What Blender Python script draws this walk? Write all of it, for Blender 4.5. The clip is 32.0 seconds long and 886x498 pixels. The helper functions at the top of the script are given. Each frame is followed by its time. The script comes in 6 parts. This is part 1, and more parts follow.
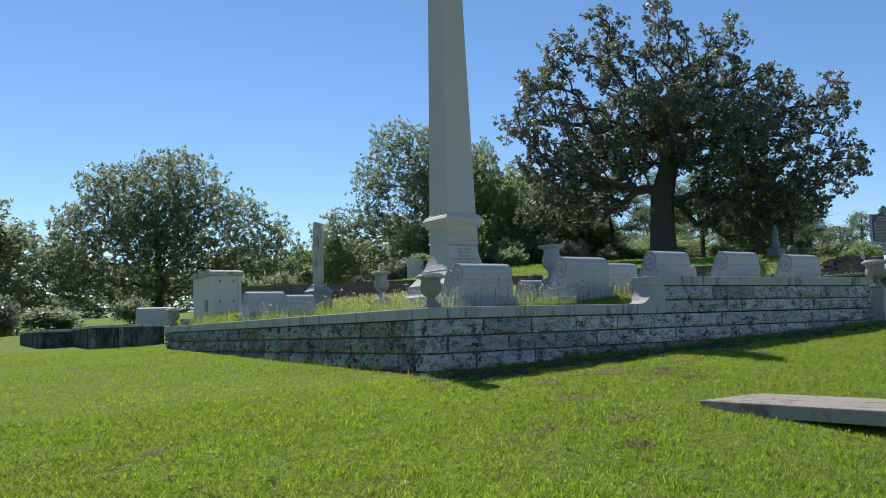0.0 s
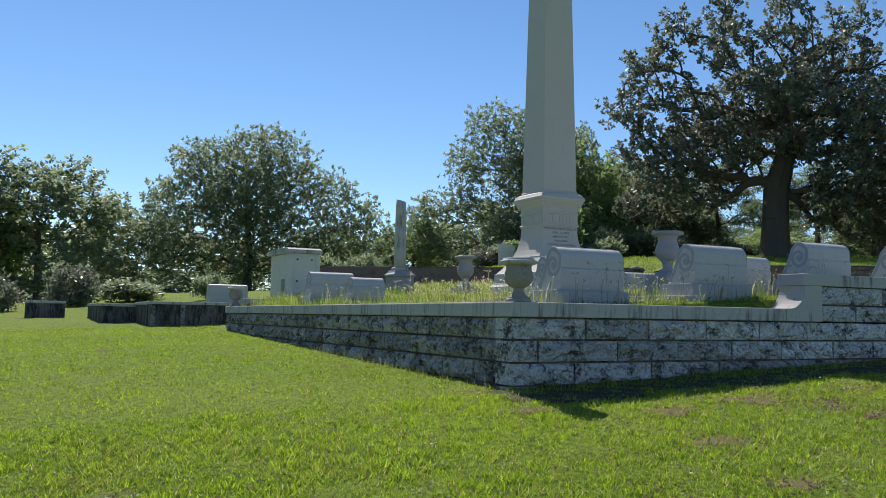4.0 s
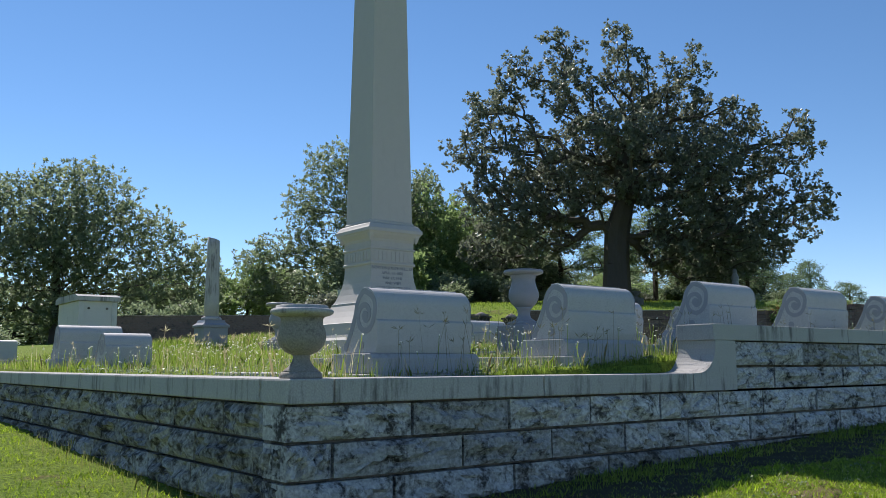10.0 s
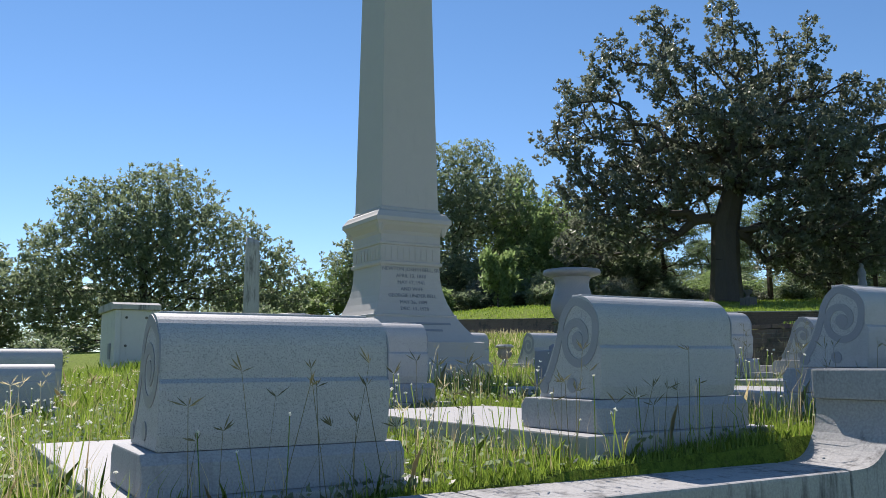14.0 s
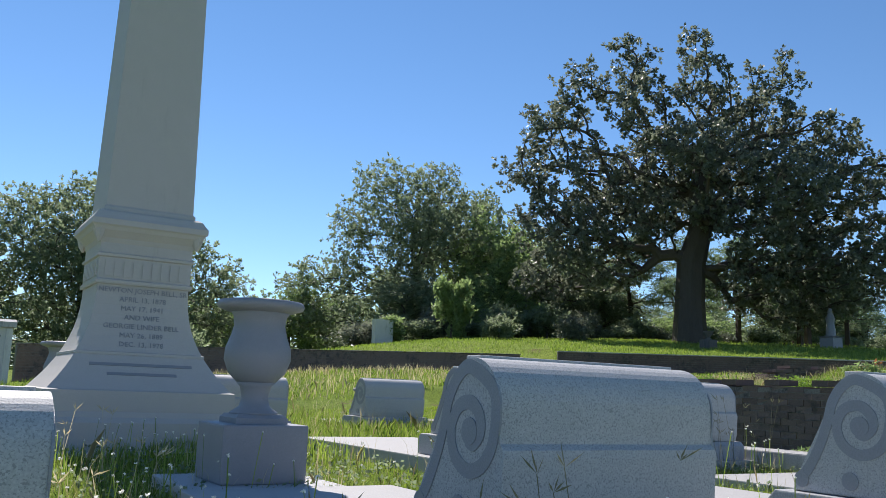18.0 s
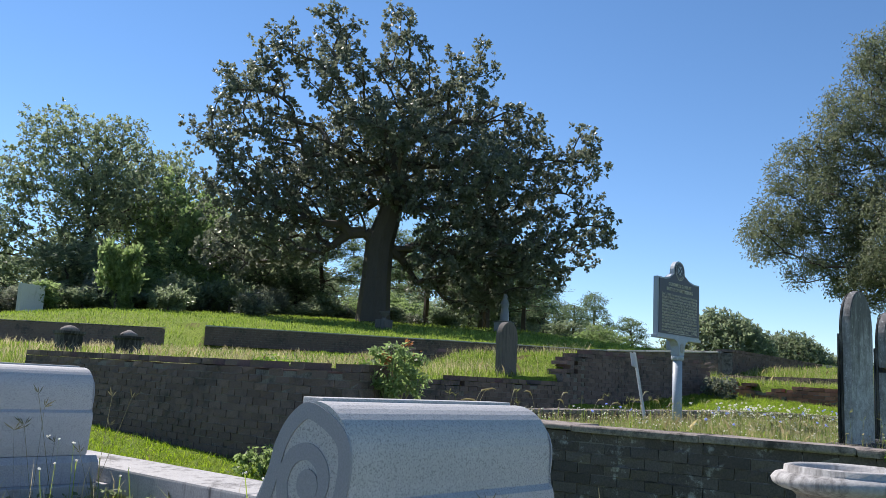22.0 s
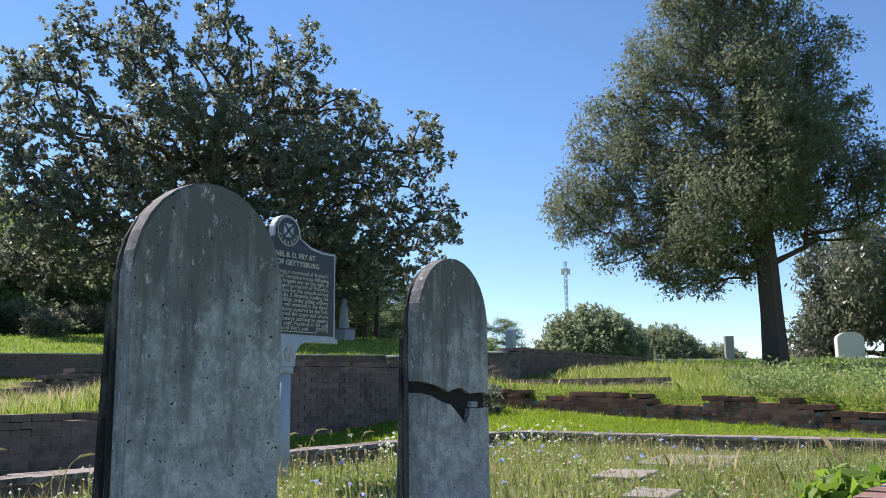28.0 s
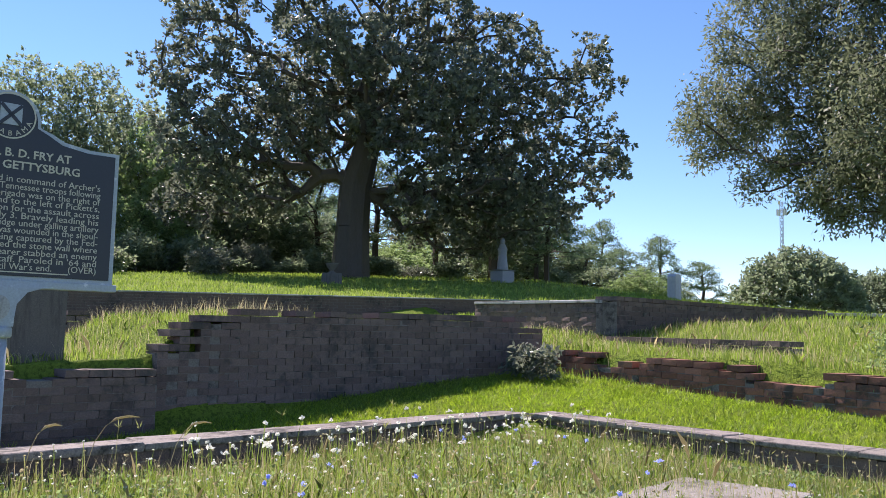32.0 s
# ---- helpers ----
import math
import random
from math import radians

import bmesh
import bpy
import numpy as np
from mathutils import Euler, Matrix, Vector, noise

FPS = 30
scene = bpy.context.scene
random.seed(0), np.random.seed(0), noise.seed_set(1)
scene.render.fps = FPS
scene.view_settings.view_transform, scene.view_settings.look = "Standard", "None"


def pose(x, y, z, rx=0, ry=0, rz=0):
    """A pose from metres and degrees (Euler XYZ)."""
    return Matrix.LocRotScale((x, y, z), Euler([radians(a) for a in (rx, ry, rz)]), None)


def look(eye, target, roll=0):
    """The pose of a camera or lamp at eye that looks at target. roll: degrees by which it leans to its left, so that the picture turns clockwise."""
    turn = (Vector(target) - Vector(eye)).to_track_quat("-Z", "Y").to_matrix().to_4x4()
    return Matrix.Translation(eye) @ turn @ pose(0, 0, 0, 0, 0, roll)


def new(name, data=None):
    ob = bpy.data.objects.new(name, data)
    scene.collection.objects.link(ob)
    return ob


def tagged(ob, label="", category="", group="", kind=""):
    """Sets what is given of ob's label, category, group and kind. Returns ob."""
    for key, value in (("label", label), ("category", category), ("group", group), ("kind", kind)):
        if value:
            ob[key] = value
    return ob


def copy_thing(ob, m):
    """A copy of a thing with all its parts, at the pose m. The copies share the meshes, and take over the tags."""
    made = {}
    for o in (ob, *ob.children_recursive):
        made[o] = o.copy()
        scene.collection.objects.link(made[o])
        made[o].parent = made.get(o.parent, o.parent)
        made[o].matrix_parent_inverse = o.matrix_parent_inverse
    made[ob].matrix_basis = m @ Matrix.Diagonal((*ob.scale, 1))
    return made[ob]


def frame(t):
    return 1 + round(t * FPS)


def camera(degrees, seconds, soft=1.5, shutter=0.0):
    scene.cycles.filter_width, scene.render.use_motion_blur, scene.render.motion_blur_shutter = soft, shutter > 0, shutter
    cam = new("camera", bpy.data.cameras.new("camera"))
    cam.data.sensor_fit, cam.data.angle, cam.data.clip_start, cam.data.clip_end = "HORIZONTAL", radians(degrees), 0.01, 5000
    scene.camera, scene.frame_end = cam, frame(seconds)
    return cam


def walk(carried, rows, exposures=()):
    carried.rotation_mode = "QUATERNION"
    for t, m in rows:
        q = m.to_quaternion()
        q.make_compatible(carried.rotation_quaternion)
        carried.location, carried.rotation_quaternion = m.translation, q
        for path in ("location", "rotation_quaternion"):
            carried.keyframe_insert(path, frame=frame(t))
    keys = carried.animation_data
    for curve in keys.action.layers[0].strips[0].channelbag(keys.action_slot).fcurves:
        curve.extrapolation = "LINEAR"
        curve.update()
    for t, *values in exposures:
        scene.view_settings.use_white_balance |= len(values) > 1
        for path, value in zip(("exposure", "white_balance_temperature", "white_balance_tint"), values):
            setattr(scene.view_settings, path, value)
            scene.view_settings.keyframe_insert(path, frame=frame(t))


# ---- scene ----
cam = camera(54.6, 32.0, 0.6)
PATH = [
    (0, (-5.338, -8.568, -0.257), (-4.251, -6.899, -0.072), -1.9),
    (0.5, (-4.891, -8.169, -0.275), (-3.83, -6.486, -0.076), -1.9),
    (1, (-4.771, -7.97, -0.245), (-3.734, -6.275, -0.016), -1.1),
    (1.5, (-4.717, -7.791, -0.224), (-3.819, -6.019, 0.006), -0.3),
    (2, (-4.589, -7.518, -0.191), (-3.709, -5.736, 0.033), 0.1),
    (2.5, (-4.506, -7.35, -0.177), (-3.625, -5.567, 0.034), 0.4),
    (3, (-4.429, -7.164, -0.161), (-3.568, -5.371, 0.043), 0.7),
    (3.5, (-4.314, -6.913, -0.156), (-3.457, -5.114, 0.019), 0.7),
    (4, (-4.049, -6.592, -0.144), (-3.149, -4.813, 0.013), 0.9),
    (4.5, (-3.987, -6.4, -0.138), (-3.066, -4.631, 0.004), 0.9),
    (6.5, (-3.724, -5.886, -0.092), (-2.78, -4.128, 0.052), 2.2),
    (7, (-3.583, -5.7, -0.11), (-2.568, -3.983, 0.035), 1.8),
    (7.5, (-3.378, -5.539, -0.061), (-2.286, -3.871, 0.101), 0.7),
    (8, (-3.173, -5.254, -0.043), (-2.028, -3.625, 0.145), -0.3),
    (8.5, (-2.934, -4.976, -0.007), (-1.723, -3.402, 0.229), -1.7),
    (9, (-2.642, -4.72, 0.039), (-1.429, -3.153, 0.309), -1.2),
    (9.5, (-2.388, -4.441, 0.042), (-1.181, -2.868, 0.308), -0.9),
    (10, (-2.122, -4.162, 0.073), (-0.926, -2.581, 0.34), -0.2),
    (10.5, (-1.842, -3.916, 0.102), (-0.659, -2.326, 0.372), 0.5),
    (11, (-1.663, -3.611, 0.126), (-0.495, -2.01, 0.395), 0.9),
    (11.5, (-1.414, -3.301, 0.166), (-0.251, -1.695, 0.429), 0.0),
    (12, (-1.066, -3.076, 0.208), (0.05, -1.438, 0.469), 0.4),
    (12.5, (-0.783, -2.826, 0.239), (0.31, -1.172, 0.501), 0.2),
    (13, (-0.402, -2.606, 0.29), (0.67, -0.941, 0.57), -0.4),
    (13.5, (0.024, -2.393, 0.363), (1.063, -0.706, 0.639), -0.1),
    (14, (0.358, -2.162, 0.415), (1.353, -0.448, 0.683), -0.3),
    (14.5, (0.675, -2.016, 0.461), (1.605, -0.265, 0.723), -0.2),
    (16.5, (2.1, -1.497, 0.651), (2.922, 0.305, 0.925), 0.9),
    (17, (2.465, -1.387, 0.662), (3.33, 0.391, 0.963), 1.5),
    (17.5, (2.858, -1.245, 0.721), (3.823, 0.474, 1.058), 1.4),
    (18, (3.298, -1.134, 0.735), (4.312, 0.558, 1.066), 2.1),
    (18.5, (3.664, -1.02, 0.768), (4.759, 0.623, 1.09), 3.3),
    (19, (4.092, -0.885, 0.807), (5.24, 0.716, 1.153), 4.0),
    (19.5, (4.67, -0.776, 0.816), (5.844, 0.809, 1.148), 3.8),
    (20, (5.045, -0.764, 0.839), (6.299, 0.758, 1.171), 3.4),
    (20.5, (5.429, -0.76, 0.863), (6.752, 0.702, 1.197), 2.6),
    (21, (5.865, -0.761, 0.890), (7.27, 0.628, 1.204), 1.8),
    (21.5, (6.182, -0.745, 0.893), (7.608, 0.625, 1.193), 3.6),
    (22, (6.545, -0.764, 0.898), (8.044, 0.523, 1.207), 2.9),
    (22.5, (6.948, -0.82, 0.925), (8.465, 0.448, 1.226), 3.4),
    (23, (7.452, -0.726, 0.973), (9.047, 0.439, 1.286), 2.9),
    (23.5, (7.859, -0.745, 0.957), (9.486, 0.375, 1.271), 2.9),
    (24, (8.379, -0.747, 0.986), (10.04, 0.326, 1.288), 2.3),
    (24.5, (8.764, -0.768, 0.955), (10.505, 0.143, 1.326), 2.3),
    (25, (9.262, -0.802, 1.016), (11.016, 0.091, 1.374), 1.2),
    (25.5, (9.726, -0.85, 1.033), (11.48, 0.045, 1.383), 1.0),
    (27.5, (11.627, -0.737, 1.132), (13.306, 0.295, 1.472), 0.8),
    (28, (12.134, -0.763, 1.18), (13.774, 0.334, 1.513), -0.6),
    (28.5, (12.67, -0.758, 1.201), (14.283, 0.382, 1.517), 0.6),
    (29, (13.188, -0.751, 1.329), (14.781, 0.418, 1.639), 0.8),
    (29.5, (13.681, -0.781, 1.403), (15.114, 0.586, 1.681), 1.7),
    (30, (14.109, -0.823, 1.36), (15.487, 0.6, 1.634), 1.8),
    (30.5, (14.631, -0.735, 1.382), (16.014, 0.693, 1.608), 1.1),
    (31, (15.037, -0.782, 1.4), (16.408, 0.658, 1.609), 1.0),
    (31.5, (15.521, -0.628, 1.424), (16.891, 0.814, 1.631), 1.2),
    (32, (15.974, -0.645, 1.426), (17.317, 0.824, 1.622), 1.2),
]
EXPOSURES = [(0.0, 0.0, 6500, 16), (4.5, 0.0, 6550, 16), (9.0, -0.03, 6400, 16), (13.0, 0.05, 6500, 17), (17.0, 0.1, 6450, 16), (21.0, 0.2, 6450, 17), (25.0, 0.38, 6550, 19), (28.0, 0.46, 6550, 22), (32.0, 0.55, 6500, 27)]
walk(cam, [(t, look(eye, target, roll)) for t, eye, target, roll in PATH], EXPOSURES)

# ---------------------------------------------------------------- light
SUN_AZ, SUN_EL = 6.0, 46.0          # degrees from +y towards +x; above the horizon
world = bpy.data.worlds.new("sky")
scene.world = world
world.use_nodes = True
wn = world.node_tree.nodes
sky = wn.new("ShaderNodeTexSky")
sky.sky_type = 'NISHITA'
sky.sun_disc = False
sky.sun_elevation = radians(SUN_EL)
sky.sun_rotation = radians(SUN_AZ)
sky.altitude = 2200
sky.air_density = 1.0
sky.dust_density = 0.0
sky.ozone_density = 2.6
wn["Background"].inputs["Strength"].default_value = 0.137
sat = wn.new("ShaderNodeHueSaturation")
sat.inputs["Hue"].default_value = 0.495
sat.inputs["Saturation"].default_value = 1.13
world.node_tree.links.new(sky.outputs[0], sat.inputs["Color"])
world.node_tree.links.new(sat.outputs[0], wn["Background"].inputs["Color"])
sun = new("sun", bpy.data.lights.new("sun", 'SUN'))
sun.data.energy = 6.0
sun.data.angle = radians(0.53)
sun.data.color = (1.0, 0.95, 0.86)
sd = Vector((math.sin(radians(SUN_AZ)) * math.cos(radians(SUN_EL)), math.cos(radians(SUN_AZ)) * math.cos(radians(SUN_EL)), math.sin(radians(SUN_EL))))
sun.matrix_world = look(sd * 60, (0, 0, 0))

# ---------------------------------------------------------------- materials
def mat_new(name):
    m = bpy.data.materials.new(name)
    m.use_nodes = True
    nt = m.node_tree
    return m, nt.nodes, nt.links, nt.nodes["Principled BSDF"]


def noise_node(n, l, co, scale, detail=6.0, rough=0.6, stretch=None):
    t = n.new("ShaderNodeTexNoise")
    t.inputs["Scale"].default_value = scale
    t.inputs["Detail"].default_value = detail
    t.inputs["Roughness"].default_value = rough
    if stretch:
        mp = n.new("ShaderNodeMapping")
        mp.inputs["Scale"].default_value = stretch
        l.new(co, mp.inputs["Vector"])
        co = mp.outputs[0]
    l.new(co, t.inputs["Vector"])
    return t.outputs["Fac"]


def mix(n, l, fac, a, b, mode='MIX'):
    m = n.new("ShaderNodeMix")
    m.data_type, m.blend_type = 'RGBA', mode
    if isinstance(fac, float):
        m.inputs[0].default_value = fac
    else:
        l.new(fac, m.inputs[0])
    for v, s in ((a, m.inputs[6]), (b, m.inputs[7])):
        if isinstance(v, tuple):
            s.default_value = (*v, 1)
        else:
            l.new(v, s)
    return m.outputs[2]


def step_fac(n, l, fac, lo, hi):
    m = n.new("ShaderNodeMapRange")
    m.inputs["From Min"].default_value, m.inputs["From Max"].default_value = lo, hi
    m.clamp = True
    l.new(fac, m.inputs["Value"])
    return m.outputs[0]


def bump(n, l, b, height, strength, dist=0.01):
    k = n.new("ShaderNodeBump")
    k.inputs["Strength"].default_value = strength
    k.inputs["Distance"].default_value = dist
    l.new(height, k.inputs["Height"])
    l.new(k.outputs[0], b.inputs["Normal"])


def coords(n, kind="world"):
    if kind == "world":
        return n.new("ShaderNodeNewGeometry").outputs["Position"]
    return n.new("ShaderNodeTexCoord").outputs["Object"]


def random_tint(n, l, col, amount=0.35):
    oi = n.new("ShaderNodeObjectInfo")
    r = step_fac(n, l, oi.outputs["Random"], -1.0 / max(amount, .01) * .5 + .5, 1.0 / max(amount, .01) * .5 + .5)
    h = n.new("ShaderNodeHueSaturation")
    mm = n.new("ShaderNodeMath")
    mm.operation = 'ADD'
    mm.inputs[1].default_value = 0.5
    l.new(r, mm.inputs[0])
    l.new(mm.outputs[0], h.inputs["Value"])
    l.new(col, h.inputs["Color"])
    return h.outputs[0]


def stone_mat(name, light, dark, stain, stain_amt=0.5, fine=140.0, rough=0.75, streak=0.0, tint=0.0, relief=0.4, big=1.7, deep=0.006, speck=0.0):
    m, n, l, b = mat_new(name)
    co = coords(n)
    f1 = noise_node(n, l, co, fine, 3)
    f2 = noise_node(n, l, co, 9.0, 8, 0.65)
    col = mix(n, l, step_fac(n, l, f1, 0.35, 0.65), dark, light)
    col = mix(n, l, step_fac(n, l, f2, 0.3, 0.75), mix(n, l, 0.45, col, dark), col)
    s1 = noise_node(n, l, co, big, 9, 0.7, (1, 1, streak) if streak else None)
    s2 = noise_node(n, l, co, big * 5, 6, 0.7, (1.4, 1.4, streak * .45) if streak else None)
    s = mix(n, l, 0.45, s1, s2)
    lo = 0.66 - 0.3 * stain_amt
    col = mix(n, l, step_fac(n, l, s, lo, lo + 0.1), col, stain)
    if speck:
        col = mix(n, l, step_fac(n, l, noise_node(n, l, co, 210.0, 2, 0.5), 0.60 - speck, 0.66 - speck), col, mix(n, l, 0.38, col, (0.07, 0.075, 0.085)))
    if tint:
        col = random_tint(n, l, col, tint)
    l.new(col, b.inputs["Base Color"])
    b.inputs["Roughness"].default_value = rough
    b.inputs["Specular IOR Level"].default_value = 0.3
    bump(n, l, b, mix(n, l, 0.7 if deep > .01 else 0.5, f1, f2), relief, deep)
    return m


M_granite = stone_mat("grey_granite", (0.54, 0.54, 0.53), (0.40, 0.405, 0.405), (0.39, 0.39, 0.385), 0.34, 170, 0.62, streak=0.6, relief=0.25, big=2.2, speck=0.045)
M_granite_dark = stone_mat("steel_granite", (0.30, 0.31, 0.33), (0.22, 0.23, 0.25), (0.16, 0.17, 0.19), 0.2, 220, 0.45, relief=0.2)
M_soot = stone_mat("black_mortar", (0.035, 0.034, 0.033), (0.018, 0.018, 0.017), (0.01, 0.01, 0.01), 0.3, 90, 0.95, relief=1.0, deep=0.02)
M_plinth = stone_mat("rough_grey_granite", (0.44, 0.45, 0.455), (0.30, 0.31, 0.32), (0.24, 0.245, 0.25), 0.42, 120, 0.7, streak=0.35, relief=0.4, big=2.2)
M_brick_old = stone_mat("ruined_brick", (0.27, 0.15, 0.115), (0.16, 0.10, 0.08), (0.34, 0.32, 0.29), 0.36, 90, 0.92, tint=0.6, relief=0.9, big=3.0, deep=0.012)
M_band = stone_mat("dark_polished_granite", (0.33, 0.34, 0.365), (0.26, 0.27, 0.29), (0.20, 0.205, 0.22), 0.2, 220, 0.42, relief=0.2)
M_rock = stone_mat("rock_faced_granite", (0.62, 0.625, 0.625), (0.31, 0.315, 0.32), (0.045, 0.045, 0.046), 0.56, 38, 0.85, tint=0.55, relief=1.0, big=5.0, deep=0.03)
M_rock_dark = stone_mat("stained_rock_face", (0.46, 0.46, 0.445), (0.20, 0.20, 0.192), (0.042, 0.04, 0.037), 0.63, 38, 0.88, tint=0.55, relief=1.0, big=4.0, deep=0.03)
M_coping = stone_mat("weathered_coping", (0.49, 0.485, 0.465), (0.35, 0.345, 0.335), (0.13, 0.127, 0.122), 0.50, 90, 0.85, streak=0.36, relief=0.5, big=2.6)
M_obelisk = stone_mat("pale_granite", (0.52, 0.50, 0.46), (0.42, 0.40, 0.37), (0.36, 0.34, 0.31), 0.2, 180, 0.7, streak=0.28, relief=0.2)
M_iron_urn = stone_mat("weathered_urn_stone", (0.36, 0.33, 0.29), (0.22, 0.20, 0.175), (0.11, 0.10, 0.088), 0.45, 90, 0.85, relief=0.6, big=4.0)
M_marble_back = stone_mat("blackened_marble", (0.20, 0.195, 0.185), (0.09, 0.088, 0.083), (0.03, 0.03, 0.028), 0.75, 110, 0.9, streak=0.5, relief=0.6, big=3.0)
M_brownstone = stone_mat("weathered_brown_stone", (0.17, 0.155, 0.135), (0.12, 0.11, 0.10), (0.07, 0.066, 0.06), 0.5, 90, 0.92, streak=0.3, relief=0.6)
M_plaster = stone_mat("whitewashed_plaster", (0.66, 0.65, 0.62), (0.52, 0.51, 0.49), (0.30, 0.29, 0.27), 0.35, 70, 0.85, streak=0.28, relief=0.25)
M_brick_dark = stone_mat("sooty_brick", (0.225, 0.155, 0.132), (0.13, 0.098, 0.087), (0.07, 0.064, 0.06), 0.52, 90, 0.92, tint=0.4, relief=0.7, big=1.4)
M_brick_red = stone_mat("red_brick", (0.36, 0.16, 0.105), (0.22, 0.105, 0.075), (0.075, 0.06, 0.05), 0.58, 90, 0.92, tint=0.7, relief=0.7, big=1.8)
M_mortar = stone_mat("old_mortar", (0.26, 0.235, 0.21), (0.15, 0.135, 0.12), (0.045, 0.042, 0.039), 0.55, 80, 0.95, relief=0.6)
M_lichen_brick = stone_mat("limewashed_dark_brick", (0.15, 0.125, 0.11), (0.08, 0.07, 0.062), (0.50, 0.49, 0.46), 0.34, 80, 0.92, tint=0.5, relief=0.8, big=2.6)
M_cap = stone_mat("mossy_cement_cap", (0.36, 0.31, 0.27), (0.20, 0.175, 0.155), (0.06, 0.055, 0.048), 0.58, 70, 0.92, relief=0.7, big=2.5)
M_slab = stone_mat("pale_ledger_granite", (0.46, 0.455, 0.44), (0.36, 0.355, 0.345), (0.25, 0.245, 0.235), 0.2, 200, 0.7, relief=0.2)
M_flatstone = stone_mat("lichened_flat_stone", (0.37, 0.34, 0.30), (0.22, 0.20, 0.175), (0.13, 0.12, 0.10), 0.5, 70, 0.92, relief=0.7)


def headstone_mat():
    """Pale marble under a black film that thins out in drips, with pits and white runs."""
    m, n, l, b = mat_new("lichened_marble")
    co = coords(n, "object")
    f1 = noise_node(n, l, co, 120, 3)
    f2 = noise_node(n, l, co, 14, 8, 0.7)
    c = mix(n, l, step_fac(n, l, f1, .35, .65), (0.36, 0.37, 0.37), (0.52, 0.53, 0.52))
    c = mix(n, l, step_fac(n, l, f2, .42, .6), mix(n, l, .6, c, (0.14, 0.142, 0.14)), c)
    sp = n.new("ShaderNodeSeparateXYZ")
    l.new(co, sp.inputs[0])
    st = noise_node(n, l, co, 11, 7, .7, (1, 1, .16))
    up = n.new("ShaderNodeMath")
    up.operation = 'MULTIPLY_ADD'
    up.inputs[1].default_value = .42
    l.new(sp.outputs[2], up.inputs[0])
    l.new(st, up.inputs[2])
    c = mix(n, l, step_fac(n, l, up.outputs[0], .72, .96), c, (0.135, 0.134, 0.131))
    wh = noise_node(n, l, co, 40, 6, .75, (1, 1, .4))
    c = mix(n, l, step_fac(n, l, wh, .58, .66), c, (0.48, 0.49, 0.48))
    pit = noise_node(n, l, co, 75, 2, .5)
    c = mix(n, l, step_fac(n, l, pit, .67, .72), c, (0.03, 0.03, 0.028))
    l.new(c, b.inputs["Base Color"])
    b.inputs["Roughness"].default_value = .85
    b.inputs["Specular IOR Level"].default_value = .25
    bump(n, l, b, mix(n, l, .5, f1, f2), .7, .006)
    return m


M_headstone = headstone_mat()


def paint_mat(name, col, rough=0.45, wear=None, wear_amt=0.3, metal=0.0):
    m, n, l, b = mat_new(name)
    co = coords(n)
    f = noise_node(n, l, co, 14, 8, 0.7)
    g = noise_node(n, l, co, 90, 3)
    c = mix(n, l, step_fac(n, l, g, 0.3, 0.7), tuple(v * 0.8 for v in col), col)
    if wear:
        c = mix(n, l, step_fac(n, l, f, 0.72 - 0.3 * wear_amt, 0.78 - 0.3 * wear_amt), c, wear)
    l.new(c, b.inputs["Base Color"])
    b.inputs["Roughness"].default_value = rough
    b.inputs["Metallic"].default_value = metal
    bump(n, l, b, f, 0.15, 0.004)
    return m


M_sign = paint_mat("navy_enamel", (0.018, 0.022, 0.035), 0.4, (0.05, 0.055, 0.07), 0.2)
M_silver = paint_mat("silver_grey_paint", (0.42, 0.47, 0.52), 0.5, (0.62, 0.64, 0.66), 0.4)
M_letter = paint_mat("faded_gilt_lettering", (0.62, 0.58, 0.46), 0.5)
M_white_wood = paint_mat("peeling_white_wood", (0.62, 0.61, 0.58), 0.8, (0.30, 0.27, 0.23), 0.45)
M_steel = paint_mat("galvanised_steel", (0.45, 0.46, 0.48), 0.5)
M_mast_red = paint_mat("red_mast_paint", (0.45, 0.10, 0.09), 0.5)


